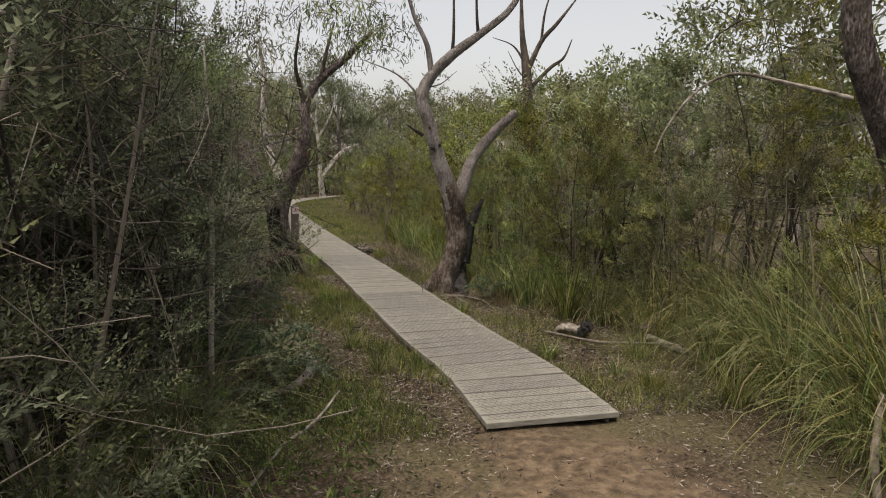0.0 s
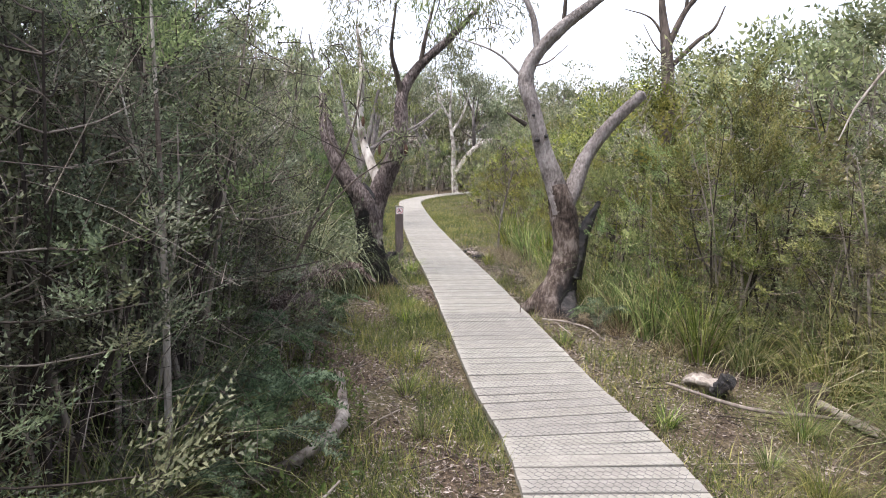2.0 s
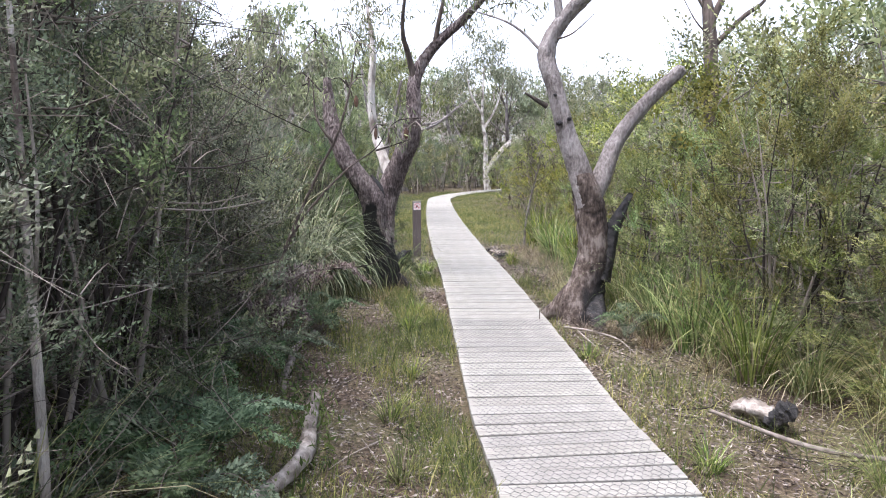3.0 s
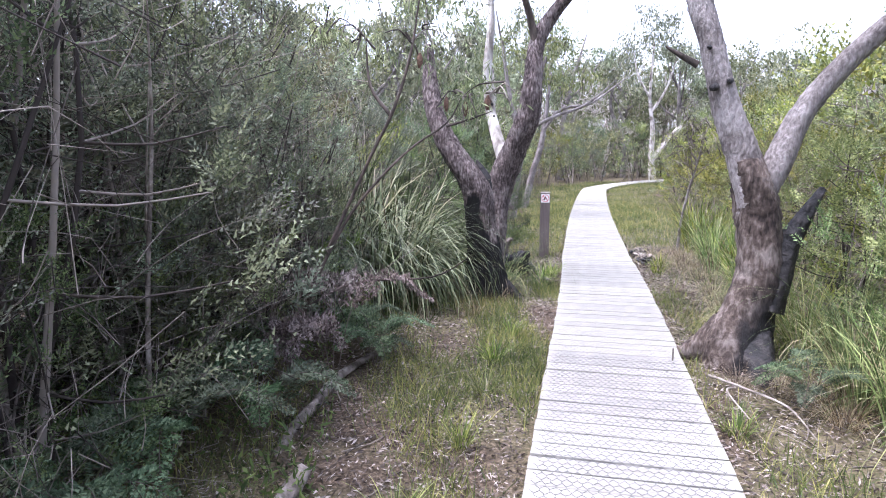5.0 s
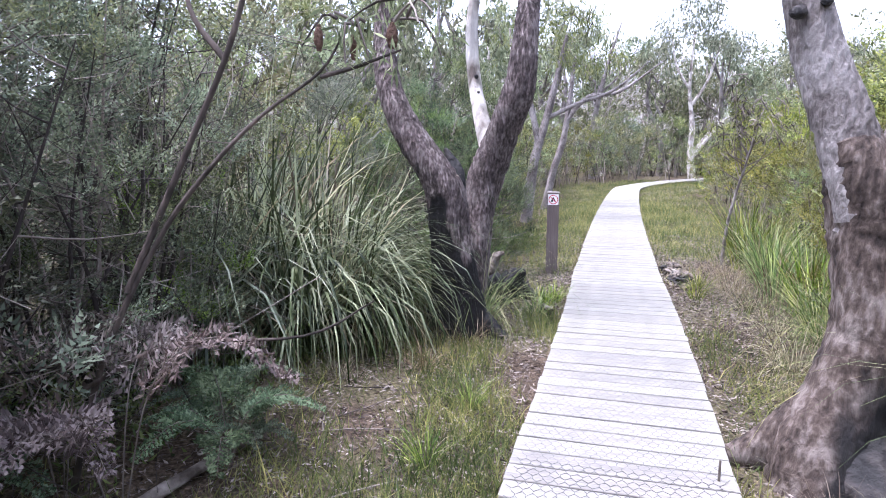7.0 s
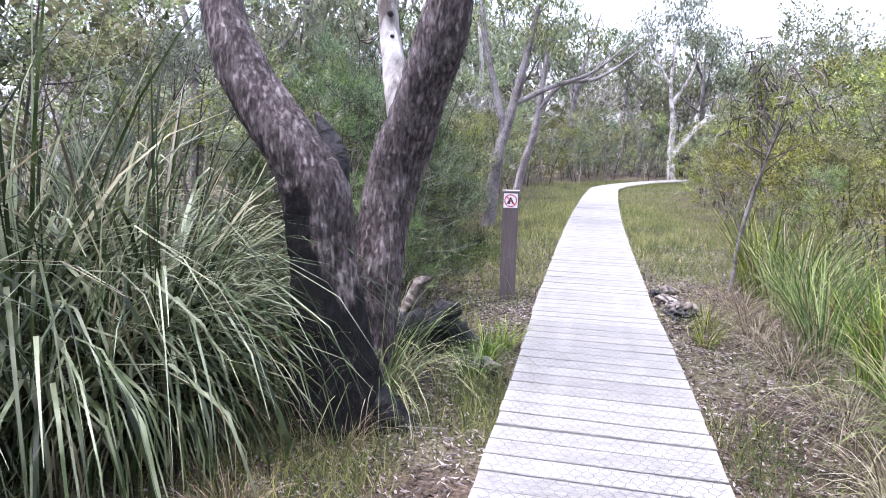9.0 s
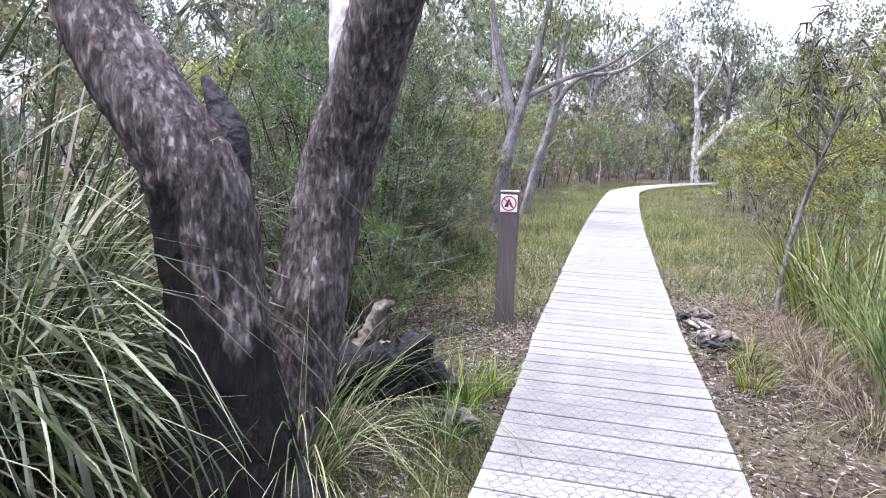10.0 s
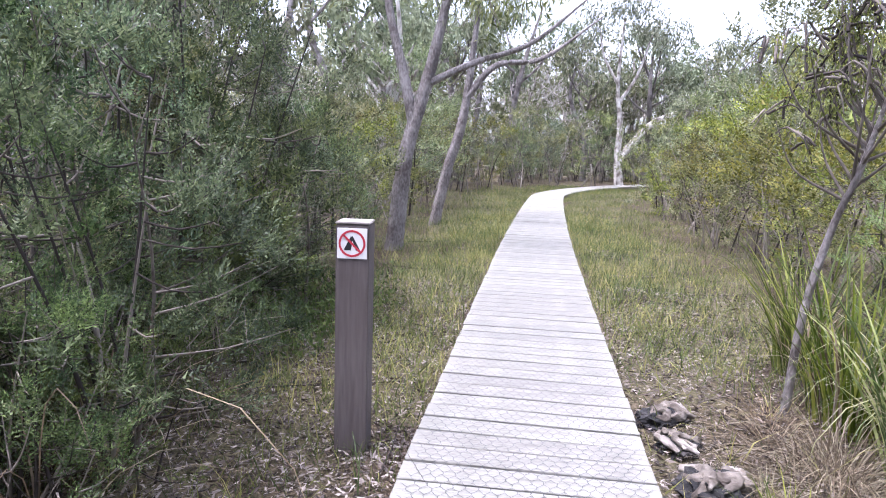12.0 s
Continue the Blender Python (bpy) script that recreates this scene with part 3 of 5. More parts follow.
def place(kind, x, y, scale=1.0, tall=1.0, sink=0.03):
    m = pose(x, y, float(ground_z(x, y)) - sink, 0, 0, rng.random() * 360)
    o = copy_thing(kind, m)
    o.scale = (scale, scale, scale * tall)
    return o


def drop_kinds(kinds):
    for k in kinds:
        for o in (*k.children_recursive, k):
            bpy.data.objects.remove(o)


BUSHES = ((-3.35, 10.35, 0.55, 1.0), (-3.4, 10.75, 0.85, 1.15), (-3.85, 9.9, 0.75, 1.1), (-4.0, 10.5, 0.9, 1.2), (-4.4, 11.1, 1.05, 1.2), (-4.5, 11.7, 1.2, 1.3), (-4.45, 12.35, 1.1, 1.25), (-4.65, 13.1, 1.0, 1.0), (-5.0, 12.7, 1.3, 1.2), (-5.1, 13.8, 0.95, 1.0), (-5.6, 14.9, 1.0, 1.0), (-3.8, 10.45, 0.45, 0.9), (-3.95, 11.15, 0.5, 0.9), (-3.9, 11.8, 0.4, 0.8), (-2.75, 4.75, 0.6, 1.0), (-3.05, 5.2, 0.7, 1.2), (-2.1, 3.6, 0.7, 1.1))
HEATHS = ((-6.4, 16.4, 0.75), (-7.0, 17.8, 0.8), (-7.4, 19.4, 0.85), (-8.0, 21.3, 0.9), (-8.7, 23.5, 1.0), (-9.2, 25.6, 1.05), (-9.5, 28.0, 1.1), (-9.6, 30.4, 1.15), (-9.2, 32.8, 1.2), (-8.2, 34.8, 1.2), (-6.9, 35.8, 1.2), (-0.8, 17.2, 0.75), (-1.4, 19.0, 0.75), (-2.0, 21.4, 0.8), (-2.6, 23.4, 0.85), (-3.2, 26.4, 0.9), (-0.3, 15.2, 0.7))


def build_thickets():
    tea = [shrub_kind("tea_tree_shrub", M_TEATREE, "dark dense tea-tree shrub with thin grey stems", 2.6, 0.95, 42, 13, 21, (0.045, 0.0132), 0.26, 0.45, 0.05, 0.3, 0.15, 120) for _ in range(3)]
    heath = [shrub_kind("heath_shrub", M_HEATH, "olive green heath shrub with fine upright twigs", 2.3, 0.95, 42, 12, 22, (0.052, 0.0155), 0.25, 0.55, 0.12, 0.45, 0.2, 60) for _ in range(3)]
    bright = [shrub_kind("leafy_shrub", M_BRIGHT, "bright green bushy shrub in the thicket", 1.5, 0.6, 18, 11, 32, (0.03, 0.0085), 0.22, 0.4, 0.2, 0.4, 0.15)]
    bushy = [shrub_kind("bushy_tea_tree", M_NEEDLE, "dense dark green bush with fine needle leaves to the ground", 1.7, 0.8, 52, 12, 22, (0.042, 0.0115), 0.22, 0.5, 0.03, 0.5, 0.08) for _ in range(2)]
    low = [shrub_kind("low_shrub", M_UNDER, "low dark green shrub at the thicket's foot", 0.9, 0.5, 14, 9, 16, (0.038, 0.0115), 0.19, 0.45, 0.1, 0.3, 0.15)]
    far_tea = [shrub_kind("tea_tree_shrub", M_TEATREE, "dark tea-tree shrub deep in the thicket", 2.7, 1.1, 26, 7, 13, (0.1, 0.036), 0.36, 0.5, 0.08, 0.4, 0.06, 8) for _ in range(2)]
    far_heath = [shrub_kind("heath_shrub", M_HEATH, "olive heath shrub deep in the thicket", 2.5, 1.1, 26, 7, 12, (0.096, 0.036), 0.34, 0.55, 0.1, 0.4, 0.06, 6) for _ in range(2)]
    far_gum = [shrub_kind("grey_shrub", M_GUM, "grey-green tall shrub behind the thicket", 3.4, 1.3, 28, 7, 12, (0.13, 0.045), 0.44, 0.6, 0.15, 0.4, 0.1, 12) for _ in range(2)]
    for line, sign, near, far in ((LEFT, 1, tea, far_tea), (RIGHT, -1, heath, far_heath)):
        for row, (off, space) in enumerate(((0, 1.0), (1.0, 1.25), (2.3, 1.8), (4.2, 3.2))):
            for x, y in along(line, space, off, sign):
                if y > 17 and rng.random() < 0.25:
                    continue
                detailed = y < (15 if row == 0 else 6.0) and row < 2
                pool = near if detailed else far
                if sign == 1 and y > 6 and rng.random() < (0.25 if y < 8 else 0.6):
                    pool = heath if detailed else far_heath
                if row >= 2 and rng.random() < 0.4 or y > 20 and rng.random() < 0.4:
                    pool = far_gum
                size = rng.uniform(0.6, 0.95) if row == 0 else rng.uniform(0.95, 1.3)
                if sign == 1 and y < 5:
                    size = rng.uniform(0.9, 1.2)
                if sign == 1 and 5.3 < y < 10 and row == 0:
                    size *= 0.7
                if sign == 1 and row >= 2 and y < 12:
                    size *= rng.uniform(1.15, 1.5) if y < 6 else rng.uniform(1.0, 1.2)
                if sign == 1 and y > 8.3 and row > 0:
                    size *= 0.72
                    if row > 1 and rng.random() < 0.5:
                        pool = far_gum
                if y > 13.5:
                    size *= rng.uniform(0.7, 1.0)
                place(pool[int(rng.integers(len(pool)))], x, y, size, rng.uniform(0.85, 1.2))
    for x, y, s in ((-3.6, 10.4, 0.5), (1.5, 6.9, 0.7), (1.6, 7.7, 1.3), (0.9, 8.4, 1.1), (-0.2, 14.2, 0.8), (-4.2, 11.9, 0.6), (-4.35, 12.6, 0.7), (-3.9, 11.2, 0.45), (-3.7, 10.25, 0.75), (-3.75, 10.75, 0.7), (-2.6, 4.7, 0.9), (2.3, 6.2, 1.2), (-3.2, 6.6, 0.9)):
        place(bright[0], x, y, s)
    for _ in range(64):
        left = rng.random() < 0.65
        line = LEFT if left else RIGHT
        y = rng.uniform(1.5, 13)
        x = np.interp(y, line[:, 1], line[:, 0]) + (rng.uniform(0.25, 0.8) if left else -rng.uniform(0.1, 0.5))
        if board_gap(x, y)[0] > 1.05 and math.hypot(x + 2.5, y - 8.7) > 0.8 and math.hypot(x + 2.66, y - 11.37) > 1.3 and clear_of_ferns(x, y):
            place(low[0], x, y, rng.uniform(0.45, 0.9))
    for x, y, s in ((-2.9, 1.6, 1.35), (-3.7, 3.3, 1.6), (-3.3, 4.0, 1.45), (-3.5, 5.4, 1.45), (-4.1, 6.3, 1.45), (-4.7, 7.2, 1.4), (-3.2, 2.5, 1.4), (-3.1, 4.4, 1.3), (-3.6, 0.8, 1.4), (-4.4, 5.2, 1.2), (-3.05, 5.9, 0.85), (-3.35, 6.5, 0.95), (-2.95, 4.9, 0.9), (-4.6, 9.6, 0.85)):
        place(tea[int(rng.integers(3))], x, y, s)
    for x, y, s in ((4.2, 7.5, 1.2), (5.0, 5.6, 1.25), (3.7, 9.6, 1.05), (5.6, 8.6, 1.3), (5.2, 3.4, 1.2), (6.6, 6.6, 1.4), (3.2, 12.0, 1.0), (2.3, 8.6, 0.95), (2.0, 10.2, 1.0), (-6.4, 3.4, 1.4), (-6.0, 6.4, 1.0), (-5.9, 9.0, 0.75), (-7.0, 8.0, 1.0), (-7.4, 13.0, 1.2)):
        place(far_gum[int(rng.integers(2))], x, y, s)
    for x, y, s in ((-3.5, 9.9, 0.45), (-3.4, 10.25, 0.35), (-3.55, 10.75, 0.5), (-3.6, 11.3, 0.4), (-3.62, 11.9, 0.45), (-3.3, 9.6, 0.4), (-3.05, 10.2, 0.6), (-3.2, 10.65, 0.65), (-3.35, 11.2, 0.6)):
        place(low[0], x, y, s)
    for x, y, s, tall in ((-2.2, 3.75, 1.0, 1.3), (-2.5, 3.0, 1.1, 1.3), (-2.3, 2.0, 1.0, 1.3), (-2.95, 5.4, 0.85, 1.15), (-3.1, 6.15, 0.85, 1.1), (-3.0, 4.6, 0.85, 1.1), (-2.05, 3.0, 0.95, 1.2), (-2.05, 2.2, 0.9, 1.25)):
        place(tea[int(rng.integers(3))], x, y, s, tall)
    for x, y, s, tall in ((1.8, 6.4, 0.8, 1.3), (1.75, 7.35, 0.75, 1.2), (2.1, 6.4, 0.9, 1.15), (2.5, 5.4, 0.7, 0.9)):
        place(heath[int(rng.integers(3))], x, y, s, tall)
    for x, y, s, tall in BUSHES:
        place(bushy[int(rng.integers(2))], x, y, s, tall)
    for x, y, s in HEATHS:
        place(far_heath[int(rng.integers(2))], x, y, s)
    # the thicket closes behind the walker and beyond the bend
    for x in np.arange(-6, 8, 1.7):
        place(far_tea[0], x, -5.5 + rng.uniform(-0.6, 0.6), 1.2)
    for x in np.arange(-14, 0, 1.5):
        place(far_tea[0], x + 0.4, 41.2 + rng.uniform(-0.6, 0.6), rng.uniform(0.9, 1.3))
        place(far_tea[1], x, 43 + rng.uniform(-1.0, 1.0), rng.uniform(1.1, 1.5))
        place(far_gum[1], x + 0.7, 45.5 + rng.uniform(-1.0, 1.0), rng.uniform(1.1, 1.7))
    drop_kinds(tea + heath + bright + bushy + low + far_tea + far_heath + far_gum)


def tussock_kind(name, mat, label, blades_n, length, width, lean, droop, foot, dry=0.2):
    root = tagged(new(name), label, "sedge tussock", "sedge tussocks")
    root.location = (0, 0, -50)
    for pname, m, n, size, bow, note in (("blade", mat, blades_n, 1.0, 1.0, ""), ("dry_blade", M_STRAW, int(blades_n * dry), 0.85, 1.25, "dry straw-coloured blades")):
        if not n:
            continue
        b = Build()
        az = rng.random(n) * 2 * np.pi
        r = foot * np.sqrt(rng.random(n))
        base = np.stack([r * np.cos(az), r * np.sin(az), np.zeros(n)], 1)
        # blades grow in fans, several from one shoot
        az = np.round((az + rng.normal(0, 0.3, n)) * 4) / 4 + rng.normal(0, 0.16, n)
        blades(b, base, az, np.abs(rng.normal(lean, lean * 0.5, n)), size * length * rng.uniform(0.4, 1.12, n), width * rng.uniform(0.5, 1.35, n), np.abs(rng.normal(droop, droop * 0.42, n)) * bow, 6)
        tagged(part(pname, b.mesh(pname, m), root, note), kind="stuff")
    return root


def put(kind, x, y, scale=1.0, tall=1.0, sink=0.02):
    return place(kind, x, y, scale, tall, sink)


def build_tussocks():
    big = [tussock_kind("sedge_tussock", M_SEDGE_PALE, "large drooping tussock of pale green strap leaves", 400, 1.85, 0.021, 0.14, 2.6, 0.26, 0.22) for _ in range(2)]
    mid = [tussock_kind("sedge_tussock", M_SEDGE, "olive sedge tussock with arching blades", 250, 1.35, 0.0075, 0.2, 2.0, 0.16) for _ in range(2)]
    bright = [tussock_kind("bright_sedge", M_SEDGE_BRIGHT, "upright tussock of bright yellow-green blades", 120, 1.05, 0.0125, 0.15, 0.75, 0.17, 0.3) for _ in range(2)]
    stems = [tussock_kind("arching_sedge", M_STRAW, "few long arching pale sedge stems from the thicket", 16, 2.0, 0.009, 0.22, 2.1, 0.1, 0)]
    straw = [tussock_kind("dry_grass_tussock", M_STRAW, "dry straw-coloured grass tussock", 200, 0.6, 0.006, 0.4, 1.8, 0.14, 0)]
    tuft = [tussock_kind("grass_tuft", M_SEDGE_BRIGHT, "short green grass tuft", 80, 0.28, 0.006, 0.3, 0.8, 0.06, 0.3)]
    for x, y, s in ((-3.1, 7.6, 0.85), (-3.25, 8.2, 0.95), (-3.65, 7.75, 1.1), (-3.8, 8.5, 1.1), (-3.7, 7.1, 0.95), (-4.2, 8.0, 1.15), (-2.85, 7.95, 0.6)):
        put(big[int(rng.integers(2))], x, y, s, 1.12)
    for x, y, s in ((2.75, 3.3, 1.2), (3.0, 2.6, 1.4), (3.1, 3.6, 1.4), (2.9, 4.4, 1.2), (2.7, 1.7, 1.1), (2.85, 2.1, 1.3), (-1.55, 1.95, 0.85), (-1.6, 2.45, 0.8), (-1.75, 1.2, 0.8), (2.6, 2.2, 0.8), (2.4, 3.9, 0.75), (2.3, 4.9, 0.8), (2.7, 5.2, 1.0), (2.45, 5.7, 0.9), (1.9, 5.6, 0.8), (1.5, 6.3, 0.9), (1.0, 7.6, 0.9), (0.7, 7.9, 0.8), (0.5, 8.6, 0.8), (0.2, 9.6, 0.8), (0.0, 11.4, 0.8), (-0.3, 12.6, 0.8), (-2.3, 8.84, 0.8), (1.9, 4.3, 0.4), (1.7, 3.4, 0.35), (2.2, 3.0, 0.5), (-4.0, 10.7, 0.7)):
        put(mid[int(rng.integers(2))], x, y, s)
    for x, y, s in ((1.25, 6.5, 0.95), (1.55, 5.75, 0.85), (1.0, 6.9, 0.75), (-0.7, 12.6, 1.0), (-0.45, 12.1, 1.05), (-0.35, 11.6, 0.8), (-0.85, 13.3, 0.9), (-0.1, 12.9, 1.0), (0.05, 10.4, 0.8), (-0.25, 10.9, 0.8)):
        put(bright[int(rng.integers(2))], x, y, s)
    for x, y, s in ((0.25, 8.3, 0.8), (0.05, 9.0, 0.9), (-0.15, 9.8, 0.8), (-0.4, 10.6, 0.9), (-0.65, 11.3, 0.9), (-0.8, 12.0, 0.8), (0.9, 6.6, 0.7), (0.75, 7.0, 0.7), (1.3, 5.9, 0.6), (-2.1, 8.3, 0.6), (-2.5, 8.2, 0.6), (-2.0, 7.6, 0.55), (-2.4, 7.2, 0.5), (0.3, 7.0, 0.45), (0.55, 7.05, 0.5)):
        put(straw[0], x, y, s)
    for x, y, s in ((1.05, 4.3, 0.9), (-2.05, 9.5, 1.1), (-2.15, 9.85, 1.2), (-2.12, 10.1, 1.0), (-0.95, 10.9, 1.0), (-1.0, 11.35, 1.1), (0.36, 6.2, 0.9), (-0.9, 5.2, 0.8), (-1.1, 5.9, 0.9), (-0.8, 4.4, 0.9), (-1.35, 6.6, 0.9), (-1.5, 7.3, 0.9), (-0.5, 3.7, 0.9), (1.55, 3.8, 0.9)):
        put(tuft[0], x, y, s)
    for x, y, s in ((-3.15, 10.3, 0.7), (-3.3, 10.62, 0.75), (-3.55, 11.0, 0.65)):
        put(stems[0], x, y, s)
    for x, y, s in ((2.2, 5.3, 0.75), (2.6, 4.5, 0.8), (2.0, 5.9, 0.7), (2.85, 3.9, 0.85), (3.0, 3.0, 0.9), (1.35, 6.6, 0.6), (2.4, 3.4, 0.6), (2.9, 2.2, 0.9), (-1.65, 2.3, 0.75), (-1.7, 1.5, 0.8), (0.2, 11.2, 0.5)):
        put(stems[0], x, y, s)
    for x, y, s in ((-1.02, 12.15, 0.75), (-0.95, 11.85, 0.8), (-1.08, 11.6, 0.6), (-0.85, 11.55, 0.8), (-1.05, 12.4, 0.6), (-0.8, 11.9, 0.85), (-0.6, 11.2, 0.9), (-1.2, 11.95, 0.4)):
        put(straw[0], x, y, s, 0.5)
    drop_kinds(big + mid + bright + straw + stems + tuft)


def scatter(n, width, s_lo=0.0, s_hi=24.0, inner=0.5):
    s = rng.uniform(s_lo, s_hi, n)
    c = np.stack([np.interp(s, BOARD_S, BOARD[:, k]) for k in range(2)], 1)
    off = rng.choice([-1, 1], n) * (inner + np.abs(rng.normal(0, width, n)))
    p = c + np.stack([off * 0.96, off * 0.27], 1)
    return p[board_gap(p[:, 0], p[:, 1]) > inner - 0.01]


def build_floor_cover():
    # short grass in patches beside the boards
    def patchy(p, bias=0.0):
        patch = np.sin(2.1 * p[:, 0] + 0.6) * np.sin(1.7 * p[:, 1]) + 0.7 * np.sin(5.3 * p[:, 0] + 3.9 * p[:, 1]) + 0.2 * np.clip(p[:, 1] - 9, 0, 12) + bias
        return p[patch > rng.normal(-0.1, 0.35, len(p))]

    def grown(p):
        """Leaves out the litter round the post and along the boards."""
        side = p[:, 0] - np.interp(p[:, 1], BOARD[:, 1], BOARD[:, 0])
        post = np.hypot(p[:, 0] + 2.95, p[:, 1] - 10.9) / 0.95
        strip = np.where(side < 0, np.clip((p[:, 1] - 11.6) / 0.8, 0, 1) + np.clip(np.abs(side) - 0.5, 0, 1) * 0.9, np.clip((p[:, 1] - 12.6) / 1.2, 0, 1) + np.clip(np.abs(side) - 0.75, 0, 1) * 0.7)
        strip = np.where(p[:, 1] < 9.6, 1.0, strip)
        return p[rng.uniform(-0.12, 1.0, len(p)) < np.minimum(post ** 3, strip)]

    p = patchy(np.concatenate([scatter(26000, 0.8, 0, 20), scatter(6000, 1.3, 9.0, 34.0)]), 0.1)
    p = grown(p)
    n = len(p)
    b = Build()
    z = ground_z(p[:, 0], p[:, 1])
    tall = np.where(p[:, 1] > 11.5, 1.15, 1.0)
    blades(b, np.column_stack([p, z - 0.01]), rng.random(n) * 2 * np.pi, np.abs(rng.normal(0.35, 0.3, n)), rng.uniform(0.06, 0.24, n) * tall, rng.uniform(0.003, 0.007, n), np.abs(rng.normal(0.8, 0.5, n)), 2)
    thing("grass", b.mesh("grass", M_GRASS), "patchy short green and straw grass on the ground", "grass", "stuff")
    # fine green turf, thickest beside the boards and in the far clearing
    left = scatter(60000, 0.9, 0, 9.5)
    left = patchy(left[left[:, 0] < np.interp(left[:, 1], BOARD[:, 1], BOARD[:, 0])], 0.15)
    p = np.concatenate([left, patchy(scatter(60000, 1.4, 8.5, 34), 0.3), patchy(scatter(24000, 0.8, 0, 10), -0.1)])
    p = grown(p)
    n = len(p)
    b = Build(3)
    way = np.column_stack([rng.normal(0, 0.45, (n, 2)), np.ones(n)])
    needles(b, np.column_stack([p, ground_z(p[:, 0], p[:, 1]) - 0.01]), way, rng.uniform(0.05, 0.17, n) * np.where(p[:, 1] > 11.5, 1.15, 1.0), rng.uniform(0.003, 0.007, n))
    thing("turf", b.mesh("turf", M_TURF), "fine short green turf beside the boardwalk", "grass", "stuff")
    # fallen leaves and bark flakes
    p = np.concatenate([scatter(72000, 1.15, 0, 13), np.column_stack([rng.uniform(-1.6, 2.9, 15000), rng.uniform(-2.0, 3.4, 15000)]), np.column_stack([rng.normal(-2.9, 0.6, 3500), rng.normal(10.9, 0.6, 3500)]), np.column_stack([rng.normal(-1.1, 0.3, 1500), rng.normal(11.6, 0.7, 1500)])])
    keep = board_gap(p[:, 0], p[:, 1]) > 0.49
    sandy = (((p[:, 0] - 0.75) / 0.6) ** 2 + ((p[:, 1] - 0.6) / 1.7) ** 2) < 1
    p = p[keep & ~(sandy & (rng.random(len(p)) < 0.72))]
    n = len(p)
    b = Build()
    way = np.column_stack([rng.normal(size=(n, 2)), rng.normal(0, 0.22, n)])
    leaves(b, np.column_stack([p, ground_z(p[:, 0], p[:, 1]) + rng.uniform(0.004, 0.03, n)]), way, rng.uniform(0.015, 0.055, n), rng.uniform(0.004, 0.013, n))
    thing("leaf_litter", b.mesh("leaf_litter", M_LITTER), "brown and grey fallen leaves lying on the soil", "leaf litter", "stuff")
    # low leafy plants along the thicket's foot
    b = Build()
    for line, sign, count in ((LEFT, 1, 4200), (RIGHT, -1, 1000)):
        y = rng.uniform(1.0, 14, count)
        x = np.interp(y, line[:, 1], line[:, 0]) + sign * (-0.3 + (1.9 if sign == 1 else 0.9) * rng.random(count) ** 1.3)
        ok = (board_gap(x, y) > 0.8) & (np.hypot(x + 2.8, y - 11.1) > 1.2)
        for px, py in zip(x[ok], y[ok]):
            if not clear_of_ferns(px, py) and rng.random() < 0.8:
                continue
            h, n = rng.uniform(0.06, 0.34), 8
            z = float(ground_z(px, py))
            at = np.array([px, py, z]) + np.column_stack([rng.normal(0, 0.05, (n, 2)), h * rng.random(n)])
            leaves(b, at, rng.normal(0, 0.6, (n, 3)) + (0, 0, 0.5), rng.uniform(0.03, 0.08, n), rng.uniform(0.008, 0.02, n))
    thing("undergrowth", b.mesh("undergrowth", M_UNDER), "low dark green leafy undergrowth along the thicket", "undergrowth", "stuff")
    # thin fallen twigs
    b = Build()
    p = scatter(420, 0.9, 0, 16, 0.55)
    for x, y in p:
        a, ln = rng.random() * 6.3, rng.uniform(0.15, 0.6)
        z = float(ground_z(x, y)) + 0.012
        e = np.array([x + math.cos(a) * ln, y + math.sin(a) * ln, z + rng.uniform(0, 0.06)])
        if board_gap(e[0], e[1])[0] < 0.55:
            continue
        tube(b, [(x, y, z), ((x + e[0]) / 2 + rng.normal(0, 0.03), (y + e[1]) / 2 + rng.normal(0, 0.03), z + 0.01), e], [0.005, 0.002], 4, 2)
    thing("fallen_twigs", b.mesh("fallen_twigs", M_TWIG), "thin grey fallen twigs scattered on the ground", "twigs", "stuff")


def fern_kind(mat, label, fronds):
    root = tagged(new("fern"), label, "fern", "ferns")
    root.location = (0, 0, -50)
    for k in range(fronds):
        az = 2 * np.pi * k / fronds + rng.normal(0, 0.4)
        ln, rise = rng.uniform(0.55, 0.85), rng.uniform(0.38, 0.55)
        line = curve([(0, 0, 0), (0.22 * ln * math.cos(az), 0.22 * ln * math.sin(az), rise * ln), (0.6 * ln * math.cos(az), 0.6 * ln * math.sin(az), (rise + 0.14) * ln), (ln * math.cos(az), ln * math.sin(az), rise * ln)], 9)
        b, st = Build(3), Build()
        tube(st, line[::3], [0.004, 0.0015], 4, 2)
        for i in range(8, len(line)):
            t = (i - 8) / (len(line) - 8)
            size = 0.26 * ln * (1 - t) ** 0.85 + 0.02
            d = unit(line[min(i + 1, len(line) - 1)] - line[i - 1])
            for side in (-1, 1):
                out = unit(np.cross(d, (0, 0, 1)) * side + d * 0.45 + np.array([0, 0, rng.normal(-0.12, 0.1)]))
                spray(b, line[i], out, size, (0.05 * size / 0.2 + 0.012, 0.017), 20)
        frond = tagged(part("frond", b.mesh("frond", mat), root), kind="stuff")
        part("stalk", st.mesh("stalk", M_TWIG), frond)
    return root


